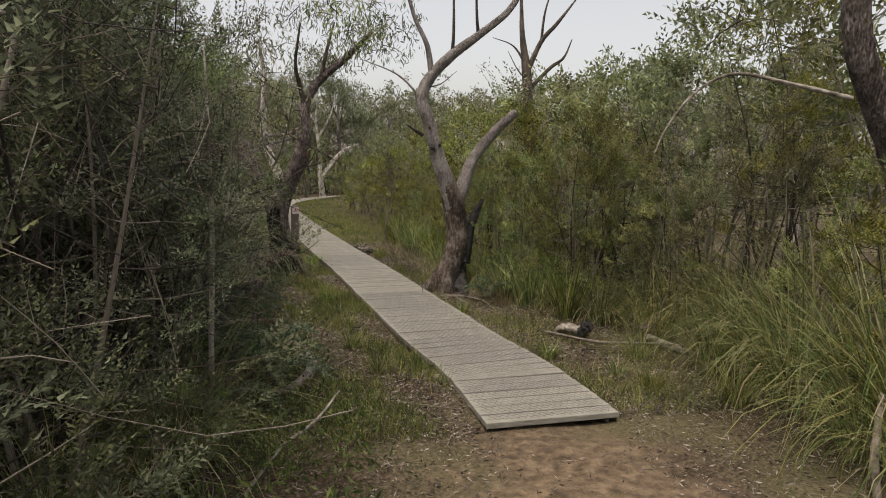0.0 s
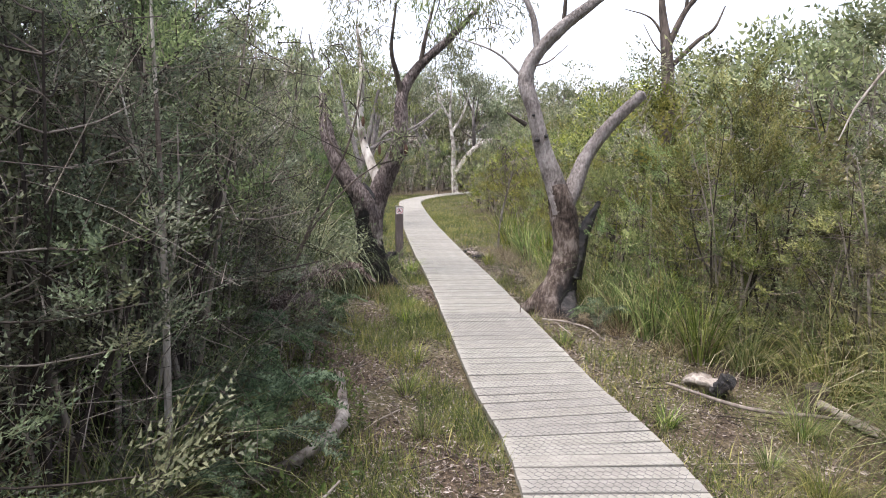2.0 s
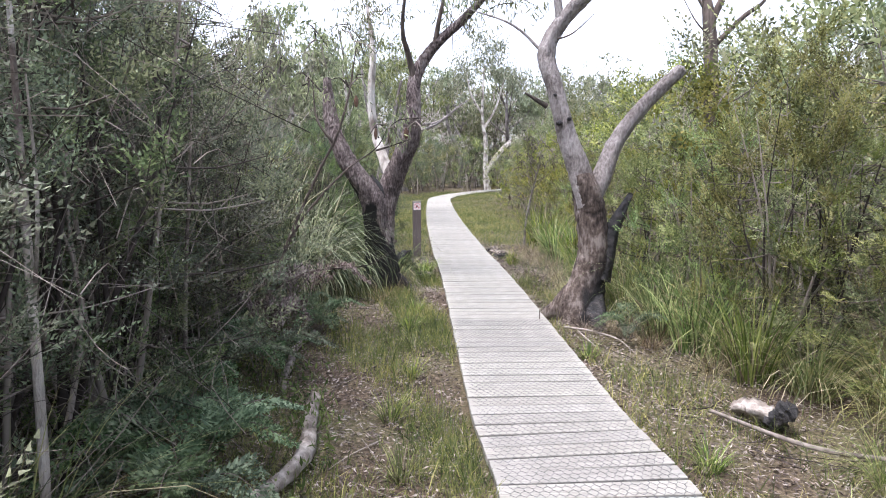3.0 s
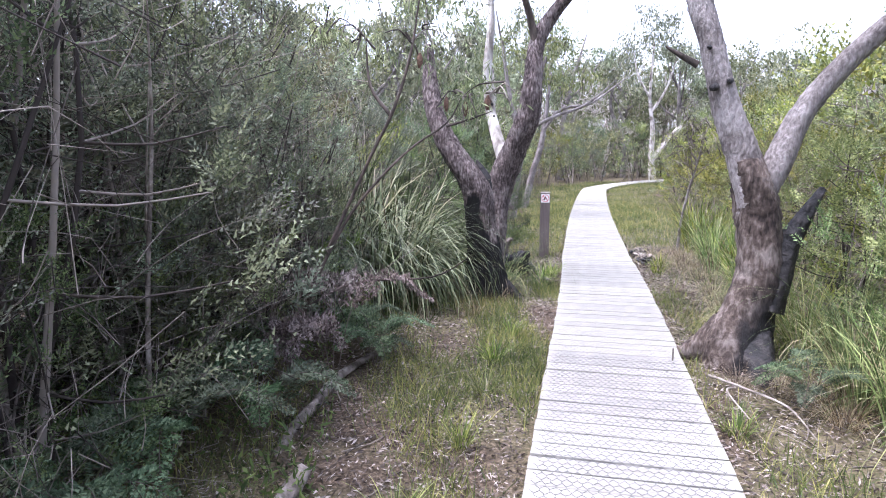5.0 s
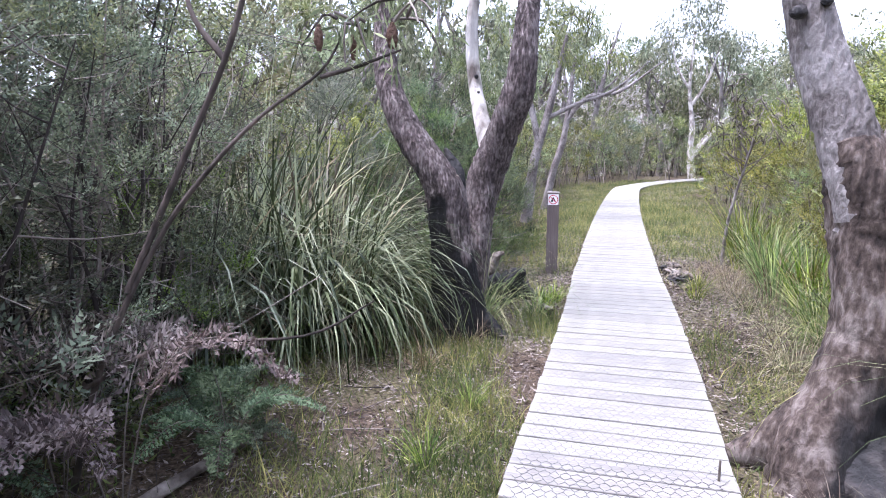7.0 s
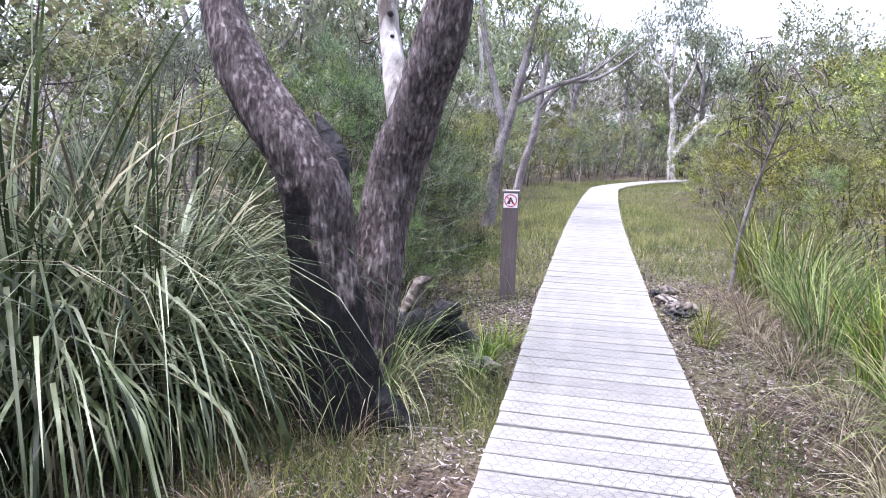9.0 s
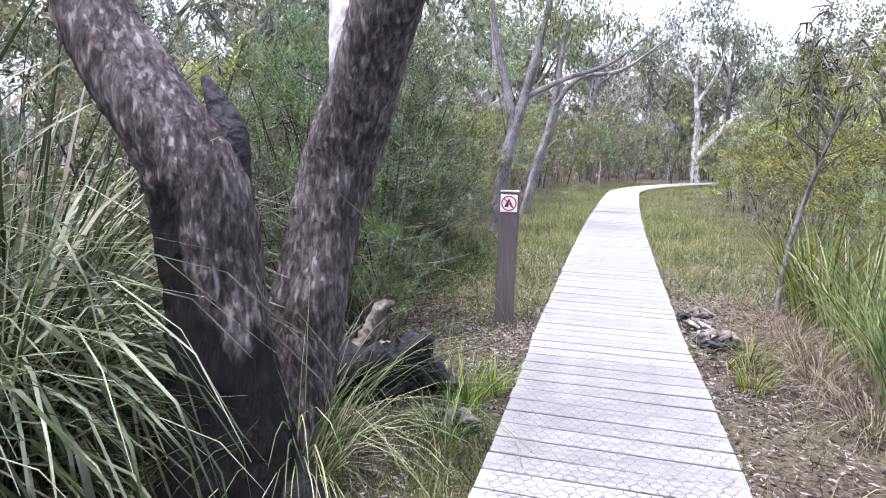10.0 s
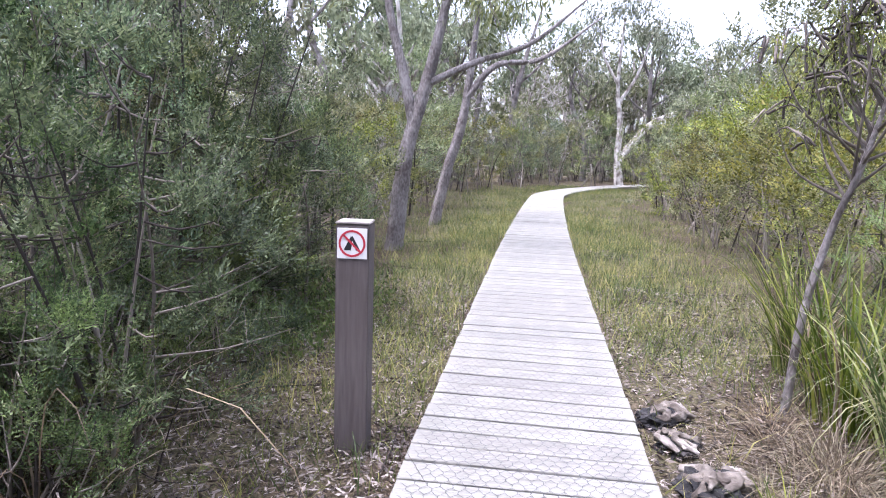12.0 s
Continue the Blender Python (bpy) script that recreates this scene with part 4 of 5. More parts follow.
def build_ferns():
    green = fern_kind(M_FERN, "bracken fern with spreading green fronds", 6)
    dead = fern_kind(M_FERN_DEAD, "withered pale brown bracken fern", 4)
    for x, y, s in FERNS:
        place(green, x, y, 0.8 * s, 1.3)
    for x, y, s in DEAD_FERNS:
        place(dead, x, y, s, 1.9)
    drop_kinds([green, dead])


# ---- trees ----
def leaf_clumps(b, twig_b, centres, radius, count, leaf=(0.11, 0.02), hang=0.9):
    for c in centres:
        c = np.asarray(c, float)
        for _ in range(count):
            d = rng.normal(size=3) * (1, 1, 0.7)
            p = c + d / np.linalg.norm(d) * radius * rng.random() ** 0.5
            n = 11
            at = p + rng.normal(0, 0.09 * radius / 0.5, (n, 3))
            way = rng.normal(0, 0.55, (n, 3)) + (0, 0, -hang)
            leaves(b, at, way, leaf[0] * rng.uniform(0.7, 1.3, n), leaf[1] * rng.uniform(0.7, 1.2, n))
        for _ in range(4):
            d = rng.normal(size=3)
            e = c + d / np.linalg.norm(d) * radius
            tube(twig_b, [c + rng.normal(0, 0.05, 3), (c + e) / 2 + (0, 0, 0.06), e], [0.008, 0.003], 4, 2)


def make_tree(name, label, bark, limbs, crown=(), radius=0.5, count=12, leaf=(0.11, 0.02), leaf_mat_=None, crown_label="", lumpy=0.1, category="tree", sides=22, rough=0.025):
    """limbs: (part name, points, radii, material or None)."""
    root = tagged(new(name), label, category)
    base = np.array(limbs[0][1][0])
    root.location = base
    for k, (pname, pts, radii, mat) in enumerate(limbs):
        b = Build()
        fat = max(radii) > 0.05
        tube(b, np.asarray(pts) - base, radii, sides if fat else 7, 12 if fat else 5, lumpy if fat else 0.06, seed=k * 1.7, rough=rough if fat else 0.03)
        part(pname, b.mesh(pname, mat or bark, True), root)
    if len(crown):
        lb, tb = Build(), Build()
        leaf_clumps(lb, tb, np.asarray(crown) - base, radius, count, leaf)
        c = tagged(part("crown", lb.mesh("crown", leaf_mat_ or M_GUM), root, crown_label), kind="stuff")
        tagged(part("twig", tb.mesh("twig", M_TWIG), c), kind="stuff")
    return root


def build_trees():
    # grey gum beside the boards
    make_tree("gum_tree", "crooked grey-barked gum tree with flared scorched base beside the boardwalk", M_BARK, [
        ("trunk", [(0.27, 7.42, -0.2), (0.24, 7.42, 0.02), (0.30, 7.45, 0.3), (0.36, 7.48, 0.62), (0.33, 7.48, 1.0), (0.28, 7.46, 1.25), (0.22, 7.46, 1.42)], [0.31, 0.24, 0.175, 0.155, 0.148, 0.14, 0.11], M_BARK_SCORCH_SHADE),
        ("upper_trunk", [(0.29, 7.47, 1.1), (0.2, 7.46, 1.45), (0.08, 7.44, 1.78), (-0.06, 7.42, 2.28), (-0.16, 7.46, 2.62), (-0.05, 7.5, 2.9), (0.24, 7.5, 3.2), (0.62, 7.5, 3.48), (1.05, 7.5, 3.85), (1.3, 7.6, 4.4)], [0.125, 0.115, 0.098, 0.082, 0.088, 0.078, 0.068, 0.055, 0.042, 0.028], None),
        ("limb", [(0.26, 7.46, 1.0), (0.42, 7.52, 1.38), (0.56, 7.6, 1.76), (0.82, 7.62, 2.12), (1.15, 7.6, 2.45)], [0.09, 0.095, 0.082, 0.07, 0.06], None),
        ("broken_stub", [(0.40, 7.46, 0.35), (0.52, 7.55, 0.8), (0.6, 7.6, 0.98), (0.72, 7.66, 1.22)], [0.14, 0.085, 0.06, 0.025], M_CHAR),
        ("root", [(0.2, 7.42, 0.16), (0.03, 7.43, 0.02), (-0.2, 7.44, -0.12)], [0.16, 0.11, 0.05], M_BARK_SCORCH_SHADE),
        ("root", [(0.35, 7.4, 0.08), (0.42, 7.2, -0.02), (0.46, 7.02, -0.12)], [0.16, 0.1, 0.04], M_CHAR),
        ("knot", [(0.0, 7.34, 1.93), (-0.02, 7.28, 1.92)], [0.032, 0.02], M_CHAR),
        ("knot", [(0.09, 7.36, 1.97), (0.09, 7.31, 1.96)], [0.026, 0.016], M_CHAR),
        ("knot", [(-0.05, 7.32, 2.2), (-0.06, 7.29, 2.2)], [0.018, 0.01], M_CHAR),
        ("branch", [(-0.16, 7.46, 2.6), (-0.5, 7.48, 2.92), (-1.0, 7.5, 3.12)], [0.02, 0.012, 0.005], None),
        ("branch", [(-0.03, 7.48, 2.92), (-0.1, 7.46, 3.32), (-0.26, 7.47, 3.65), (-0.4, 7.47, 4.1)], [0.045, 0.035, 0.03, 0.02], None),
        ("branch", [(0.24, 7.5, 3.18), (0.26, 7.45, 3.5), (0.25, 7.45, 4.2)], [0.028, 0.022, 0.012], M_BARK_DARK),
        ("branch", [(0.6, 7.5, 3.46), (0.57, 7.45, 3.75), (0.55, 7.45, 4.3)], [0.028, 0.02, 0.01], M_BARK_DARK),
        ("branch", [(-0.14, 7.44, 2.1), (-0.3, 7.4, 2.2), (-0.36, 7.4, 2.24)], [0.03, 0.016, 0.008], M_BARK_DARK),
        ("branch", [(-0.1, 7.46, 2.75), (0.1, 7.4, 2.8), (0.3, 7.3, 2.95)], [0.012, 0.008, 0.003], M_BARK_DARK),
    ], crown=[(-0.9, 7.6, 3.8), (-0.6, 7.5, 4.2), (-1.1, 7.4, 3.5), (-1.4, 7.5, 3.7), (0.2, 7.6, 4.5), (0.9, 7.7, 4.6), (1.5, 7.6, 4.7), (-0.1, 7.9, 4.9)], radius=0.38, count=15, crown_label="sparse drooping gum leaves")
    # burnt forked tree
    make_tree("burnt_tree", "forked purple-brown tree with a charred black base among sedges", M_BARK_RED, [
        ("trunk", [(-2.33, 8.56, -0.2), (-2.33, 8.55, 0.05), (-2.35, 8.55, 0.35), (-2.39, 8.54, 0.72), (-2.41, 8.5, 1.0), (-2.5, 8.44, 1.22), (-2.65, 8.38, 1.45), (-2.78, 8.36, 1.68), (-2.89, 8.4, 1.92), (-2.97, 8.46, 2.2), (-3.02, 8.5, 2.6)], [0.31, 0.245, 0.185, 0.165, 0.16, 0.14, 0.12, 0.11, 0.1, 0.085, 0.05], M_BARK_BURNT),
        ("limb", [(-2.5, 8.9, -0.1), (-2.5, 9.06, 0.4), (-2.51, 9.18, 0.8), (-2.48, 9.25, 1.1), (-2.39, 9.27, 1.35), (-2.27, 9.24, 1.6), (-2.13, 9.2, 1.9), (-2.09, 9.22, 2.3), (-2.09, 9.35, 2.72), (-1.85, 9.42, 3.1), (-1.45, 9.45, 3.45), (-1.0, 9.5, 3.9)], [0.2, 0.16, 0.15, 0.155, 0.15, 0.14, 0.125, 0.105, 0.085, 0.07, 0.055, 0.03], None),
        ("pale_limb", [(-2.45, 9.3, 1.35), (-2.66, 9.5, 1.7), (-2.82, 9.66, 2.03), (-2.88, 9.7, 2.5), (-2.86, 9.75, 3.1), (-2.95, 9.8, 3.8)], [0.08, 0.07, 0.062, 0.055, 0.045, 0.02], M_BARK_WHITE),
        ("knot", [(-2.78, 9.62, 2.05), (-2.76, 9.59, 2.05)], [0.022, 0.014], M_CHAR),
        ("knot", [(-2.73, 9.57, 1.9), (-2.71, 9.54, 1.9)], [0.02, 0.012], M_CHAR),
        ("branch", [(-2.09, 9.3, 2.62), (-2.16, 9.25, 2.95), (-2.2, 9.1, 3.3), (-2.1, 9.0, 3.9)], [0.045, 0.04, 0.03, 0.015], M_BARK_DARK),
        ("branch", [(-1.85, 9.42, 3.1), (-1.75, 9.35, 3.5), (-1.6, 9.3, 4.0)], [0.04, 0.03, 0.015], M_BARK_DARK),
        ("snag", [(-2.36, 8.58, 0.95), (-2.38, 8.6, 1.2), (-2.47, 8.58, 1.38)], [0.07, 0.06, 0.015], M_CHAR),
        ("root", [(-2.38, 8.5, 0.1), (-2.36, 8.36, -0.03), (-2.34, 8.24, -0.13)], [0.15, 0.08, 0.04], M_CHAR),
        ("root", [(-2.3, 8.56, 0.12), (-2.1, 8.62, -0.03), (-1.97, 8.7, -0.12)], [0.16, 0.1, 0.04], M_CHAR),
    ], crown=[(-1.0, 9.5, 4.0), (-1.4, 9.4, 3.8), (-0.8, 9.3, 3.6), (-2.1, 9.0, 4.1), (-1.6, 9.3, 4.3), (-2.6, 8.9, 3.9), (-0.6, 9.9, 4.1), (-2.9, 8.8, 3.3), (-1.7, 9.9, 3.5), (-2.6, 9.3, 3.6)], radius=0.44, count=17, crown_label="loose gum leaves")
    # dead dark tree above the heath
    make_tree("dead_tree", "dark dead tree with bare forked branches above the heath", M_BARK_DARK, [
        ("trunk", [(1.95, 11.3, -0.15), (2.0, 11.25, 1.6), (1.93, 11.25, 3.0), (1.87, 11.25, 3.65), (1.78, 11.26, 4.3), (1.73, 11.26, 5.2)], [0.14, 0.12, 0.1, 0.09, 0.05, 0.02], None),
        ("limb", [(1.88, 11.25, 3.55), (2.15, 11.24, 4.15), (2.45, 11.24, 4.5), (2.8, 11.23, 4.95)], [0.06, 0.045, 0.035, 0.015], None),
        ("branch", [(1.95, 11.25, 3.25), (2.35, 11.24, 3.66), (2.6, 11.23, 3.85), (2.75, 11.23, 4.2)], [0.045, 0.035, 0.025, 0.01], None),
        ("branch", [(1.87, 11.25, 3.7), (1.6, 11.2, 4.05), (1.2, 11.2, 4.2)], [0.03, 0.015, 0.006], None),
        ("branch", [(2.15, 11.24, 4.15), (2.2, 11.2, 4.7), (2.35, 11.2, 5.2)], [0.03, 0.02, 0.008], None),
        ("branch", [(1.95, 11.25, 3.35), (1.7, 11.2, 3.6), (1.5, 11.2, 3.95)], [0.02, 0.012, 0.005], None),
    ])
    # white tree at the bend
    make_tree("white_gum_tree", "white-barked forked gum tree at the boardwalk's bend", M_BARK_WHITE, [
        ("trunk", [(-6.3, 38.5, -0.2), (-6.45, 38.45, 1.2), (-6.45, 38.5, 2.7), (-6.65, 38.4, 4.4), (-6.55, 38.4, 7.2)], [0.21, 0.15, 0.11, 0.08, 0.04], None),
        ("limb", [(-6.45, 38.45, 1.0), (-5.8, 38.8, 2.0), (-5.1, 39.1, 2.8), (-4.2, 39.5, 3.3)], [0.16, 0.14, 0.12, 0.05], None),
        ("branch", [(-6.55, 38.45, 3.6), (-5.9, 38.7, 4.8), (-5.4, 38.9, 6.6)], [0.08, 0.06, 0.03], None),
        ("branch", [(-6.65, 38.4, 4.4), (-7.3, 38.2, 5.6), (-7.6, 38.2, 7.0)], [0.07, 0.05, 0.03], None),
    ], crown=[(-6.5, 38.4, 7.6), (-5.4, 38.9, 7.0), (-7.6, 38.2, 7.4), (-4.6, 39.3, 6.6), (-6.8, 38, 8.6), (-5.8, 38.6, 8.3), (-8.2, 38.2, 6.6), (-4.0, 39.5, 4.0)], radius=1.0, count=26, leaf=(0.24, 0.07), leaf_mat_=M_FAR)
    make_tree("grey_gum_tree", "leaning grey gum tree in the thicket edge", M_BARK, [
        ("trunk", [(-5.3, 16.3, -0.15), (-5.25, 16.3, 0.3), (-5.15, 16.32, 1.16), (-5.0, 16.39, 1.79), (-4.86, 16.46, 2.41), (-4.6, 16.5, 3.6)], [0.13, 0.11, 0.09, 0.08, 0.068, 0.035], None),
        ("limb", [(-5.08, 16.35, 1.5), (-5.2, 16.3, 2.1), (-5.4, 16.25, 2.9), (-5.6, 16.3, 4.0)], [0.07, 0.06, 0.05, 0.03], None),
        ("branch", [(-4.95, 16.4, 2.0), (-4.4, 16.7, 2.3), (-3.8, 17.0, 2.55), (-3.2, 17.3, 3.1)], [0.05, 0.04, 0.03, 0.01], None),
    ], crown=[(-4.6, 16.5, 3.3), (-4.3, 16.7, 3.0), (-4.5, 16.5, 4.0), (-5.5, 16.3, 4.0), (-5.1, 16.4, 3.6), (-3.9, 17, 3.2), (-5.9, 16.3, 3.6), (-5.0, 16.8, 4.5), (-4.1, 16.4, 3.8)], radius=0.5, count=14, leaf=(0.13, 0.028))
    make_tree("grey_gum_tree", "thin pale gum tree with a long side branch", M_BARK, [
        ("trunk", [(-6.1, 19.1, -0.15), (-5.9, 19.2, 0.9), (-5.72, 19.28, 1.57), (-5.62, 19.33, 2.32), (-5.5, 19.36, 3.6)], [0.1, 0.085, 0.075, 0.065, 0.035], None),
        ("branch", [(-5.65, 19.3, 2.1), (-5.2, 19.5, 2.65), (-4.5, 19.85, 2.8), (-3.6, 20.2, 3.5)], [0.06, 0.05, 0.04, 0.01], None),
    ], crown=[(-5.5, 19.4, 3.8), (-5.0, 19.5, 3.5), (-6.1, 19.3, 3.8), (-5.6, 19.4, 4.6), (-6.5, 19.5, 4.3)], radius=0.6, count=14, leaf=(0.15, 0.035))
    # thick leaning tree by the start
    make_tree("leaning_tree", "thick leaning tree with shaggy peeling bark", M_BARK_RED, [
        ("trunk", [(4.75, 4.4, -0.15), (4.6, 4.4, 1.0), (4.3, 4.35, 1.8), (3.95, 4.3, 2.35), (3.72, 4.25, 2.8), (3.6, 4.2, 3.5)], [0.24, 0.2, 0.17, 0.13, 0.12, 0.1], None),
        ("arching_branch", [(3.66, 4.17, 2.3), (3.1, 4.19, 2.42), (2.6, 4.21, 2.5), (2.26, 4.22, 2.33), (2.03, 4.23, 2.03), (1.93, 4.23, 1.8)], [0.022, 0.018, 0.014, 0.01, 0.007, 0.003], M_DEADWOOD),
    ], crown=[(3.4, 4.3, 3.2), (3.0, 4.4, 3.5), (3.9, 4.4, 3.6), (3.3, 4.5, 2.8), (2.8, 4.6, 3.0)], radius=0.45, count=16, leaf=(0.07, 0.014), leaf_mat_=M_HEATH)


def build_small_trees():
    b0 = [("trunk", [(-2.45, 5.55, -0.12), (-2.3, 5.65, 0.5), (-2.1, 5.8, 1.0), (-1.89, 5.9, 1.29), (-1.7, 6.01, 1.5), (-1.5, 6.12, 1.66), (-1.42, 6.18, 1.82)], [0.017, 0.014, 0.012, 0.01, 0.008, 0.006, 0.003], None),
          ("branch", [(-1.5, 6.12, 1.64), (-1.39, 6.2, 1.68), (-1.24, 6.28, 1.74)], [0.01, 0.008, 0.004], None),
          ("branch", [(-2.2, 5.72, 0.8), (-1.95, 5.9, 1.45), (-1.8, 5.95, 1.75), (-1.7, 6.0, 2.1), (-1.62, 6.0, 2.5)], [0.013, 0.012, 0.011, 0.009, 0.004], None),
          ("branch", [(-1.82, 5.95, 1.7), (-1.95, 5.9, 1.9), (-1.98, 5.9, 2.2)], [0.014, 0.01, 0.004], None),
          ("branch", [(-2.35, 5.6, 0.4), (-2.0, 5.75, 0.6), (-1.6, 6.1, 0.62), (-1.4, 6.3, 0.75)], [0.011, 0.008, 0.006, 0.003], None)]
    root = make_tree("banksia_tree", "dark thin-branched banksia with brown seed cones", M_BARK_DARK, b0, crown=[(-1.42, 6.18, 1.86), (-1.24, 6.3, 1.86), (-1.62, 6.0, 2.5), (-1.98, 5.9, 2.2), (-1.7, 6.02, 2.15), (-1.9, 5.85, 2.5), (-2.3, 5.9, 2.3)], radius=0.2, count=9, leaf=(0.075, 0.011), leaf_mat_=M_HEATH, crown_label="narrow stiff leaves")
    base = np.array((-2.45, 5.55, -0.12))
    for c, r in (((-1.27, 6.27, 1.79), 0.021), ((-1.4, 6.2, 1.75), 0.018), ((-1.5, 6.12, 1.78), 0.017), ((-1.63, 6.0, 2.05), 0.017)):
        b = Build()
        c = np.array(c) - base
        tube(b, [c - (0, 0, 0.045), c, c + (0, 0, 0.05)], [r * 0.5, r, r, r * 0.35], 12, 5, 0.1, rough=0.1)
        part("seed_cone", b.mesh("seed_cone", M_CONE, True), root, "brown woody seed cone")
    make_tree("dead_sapling", "slim pale lichen-mottled sapling in front of the tea-trees", M_BARK_WHITE, [
        ("trunk", [(-1.52, 2.57, -0.12), (-1.5, 2.58, 0.6), (-1.47, 2.56, 1.3), (-1.5, 2.6, 2.4)], [0.02, 0.018, 0.015, 0.006], None),
        ("branch", [(-1.48, 2.57, 1.0), (-1.35, 2.5, 1.4), (-1.3, 2.45, 1.8)], [0.008, 0.006, 0.003], None),
        ("branch", [(-1.48, 2.56, 1.3), (-1.62, 2.6, 1.7), (-1.7, 2.6, 2.1)], [0.008, 0.006, 0.003], None),
    ])
    for x, y, h, lean in ((2.55, 6.3, 2.5, 0.12), (2.05, 7.0, 2.3, -0.1), (3.1, 5.6, 2.6, 0.2), (2.6, 5.0, 1.7, -0.25), (1.75, 7.9, 2.4, 0.1), (-2.35, 3.4, 2.6, -0.15), (-2.2, 4.3, 2.2, 0.2), (3.3, 7.2, 3.0, 0.1)):
        make_tree("bare_sapling", "thin bare grey sapling stem among the shrubs", M_DEADWOOD, [
            ("stem", [(x, y, -0.12), (x + lean * 0.3, y, 0.35 * h), (x + lean * 0.5, y + 0.05, 0.7 * h), (x + lean, y, h)], [0.015, 0.012, 0.009, 0.003], None),
            ("twig", [(x + lean * 0.4, y, 0.5 * h), (x + lean * 0.4 + 0.18, y - 0.1, 0.66 * h), (x + lean * 0.4 + 0.25, y - 0.12, 0.8 * h)], [0.006, 0.004, 0.002], None),
            ("twig", [(x + lean * 0.6, y, 0.68 * h), (x + lean * 0.6 - 0.16, y - 0.08, 0.85 * h), (x + lean * 0.6 - 0.2, y - 0.1, 0.98 * h)], [0.005, 0.0035, 0.0015], None),
        ])
    limbs = [("trunk", [(-0.97, 12.57, -0.1), (-0.94, 12.59, 0.46), (-0.86, 12.6, 0.9), (-0.78, 12.55, 1.2), (-0.66, 12.55, 1.8)], [0.024, 0.02, 0.017, 0.014, 0.005], None)]
    tips = []
    for k in range(20):
        t, a, up = rng.uniform(0.0, 1.0), rng.random() * 6.3, rng.uniform(0.35, 0.75)
        root = np.array((-0.84 + 0.14 * t, 12.585 - 0.03 * t, 1.0 + 0.5 * t))
        reach = rng.uniform(0.15, 0.48)
        tip = root + (math.cos(a) * reach, math.sin(a) * reach, up)
        limbs.append(("twig", [root, (root + tip) / 2 + (0.06 * math.cos(a), 0.06 * math.sin(a), -0.05), tip], [0.008, 0.005, 0.002], M_TWIG))
        tips += [tip, (root + 2 * tip) / 3]
    make_tree("leaning_sapling", "thin leaning sapling with twiggy grey-green crown", M_BARK, limbs, crown=tips, radius=0.12, count=9, leaf=(0.026, 0.007), leaf_mat_=M_HEATH, crown_label="fine olive leaves on bare twigs")


def gum_kind(seed, height, mat=M_BARK):
    r = np.random.default_rng(seed)
    limbs = [("trunk", [(0, 0, 0), (0.1, 0, height * 0.3), (r.normal(0, 0.3), r.normal(0, 0.3), height * 0.6), (r.normal(0, 0.5), r.normal(0, 0.5), height * 0.95)], [0.2, 0.15, 0.1, 0.03], None)]
    tips = []
    for k in range(6):
        a, h = r.random() * 6.3, height * r.uniform(0.35, 0.7)
        reach = height * r.uniform(0.14, 0.28)
        tip = np.array([math.cos(a) * reach, math.sin(a) * reach, h + height * r.uniform(0.15, 0.32)])
        limbs.append(("limb", [(0, 0, h), tip * (0.5, 0.5, 0) + (0, 0, h + 0.35 * (tip[2] - h)), tip], [0.07, 0.05, 0.02], None))
        tips += [tip, tip + r.normal(0, 0.5, 3), tip + r.normal(0, 0.6, 3)]
    tips += [np.array([0, 0, height * 0.97]), np.array([0.5, 0.2, height * 0.88])]
    t = make_tree("gum_tree", "tall grey-green gum tree with an open crown", mat, limbs, crown=tips, radius=height * 0.085, count=7, leaf=(0.28, 0.09), leaf_mat_=M_FAR, sides=8, rough=0.0)
    tagged(t, group="gum trees of the wood")
    t.location = (0, 0, -60)
    return t


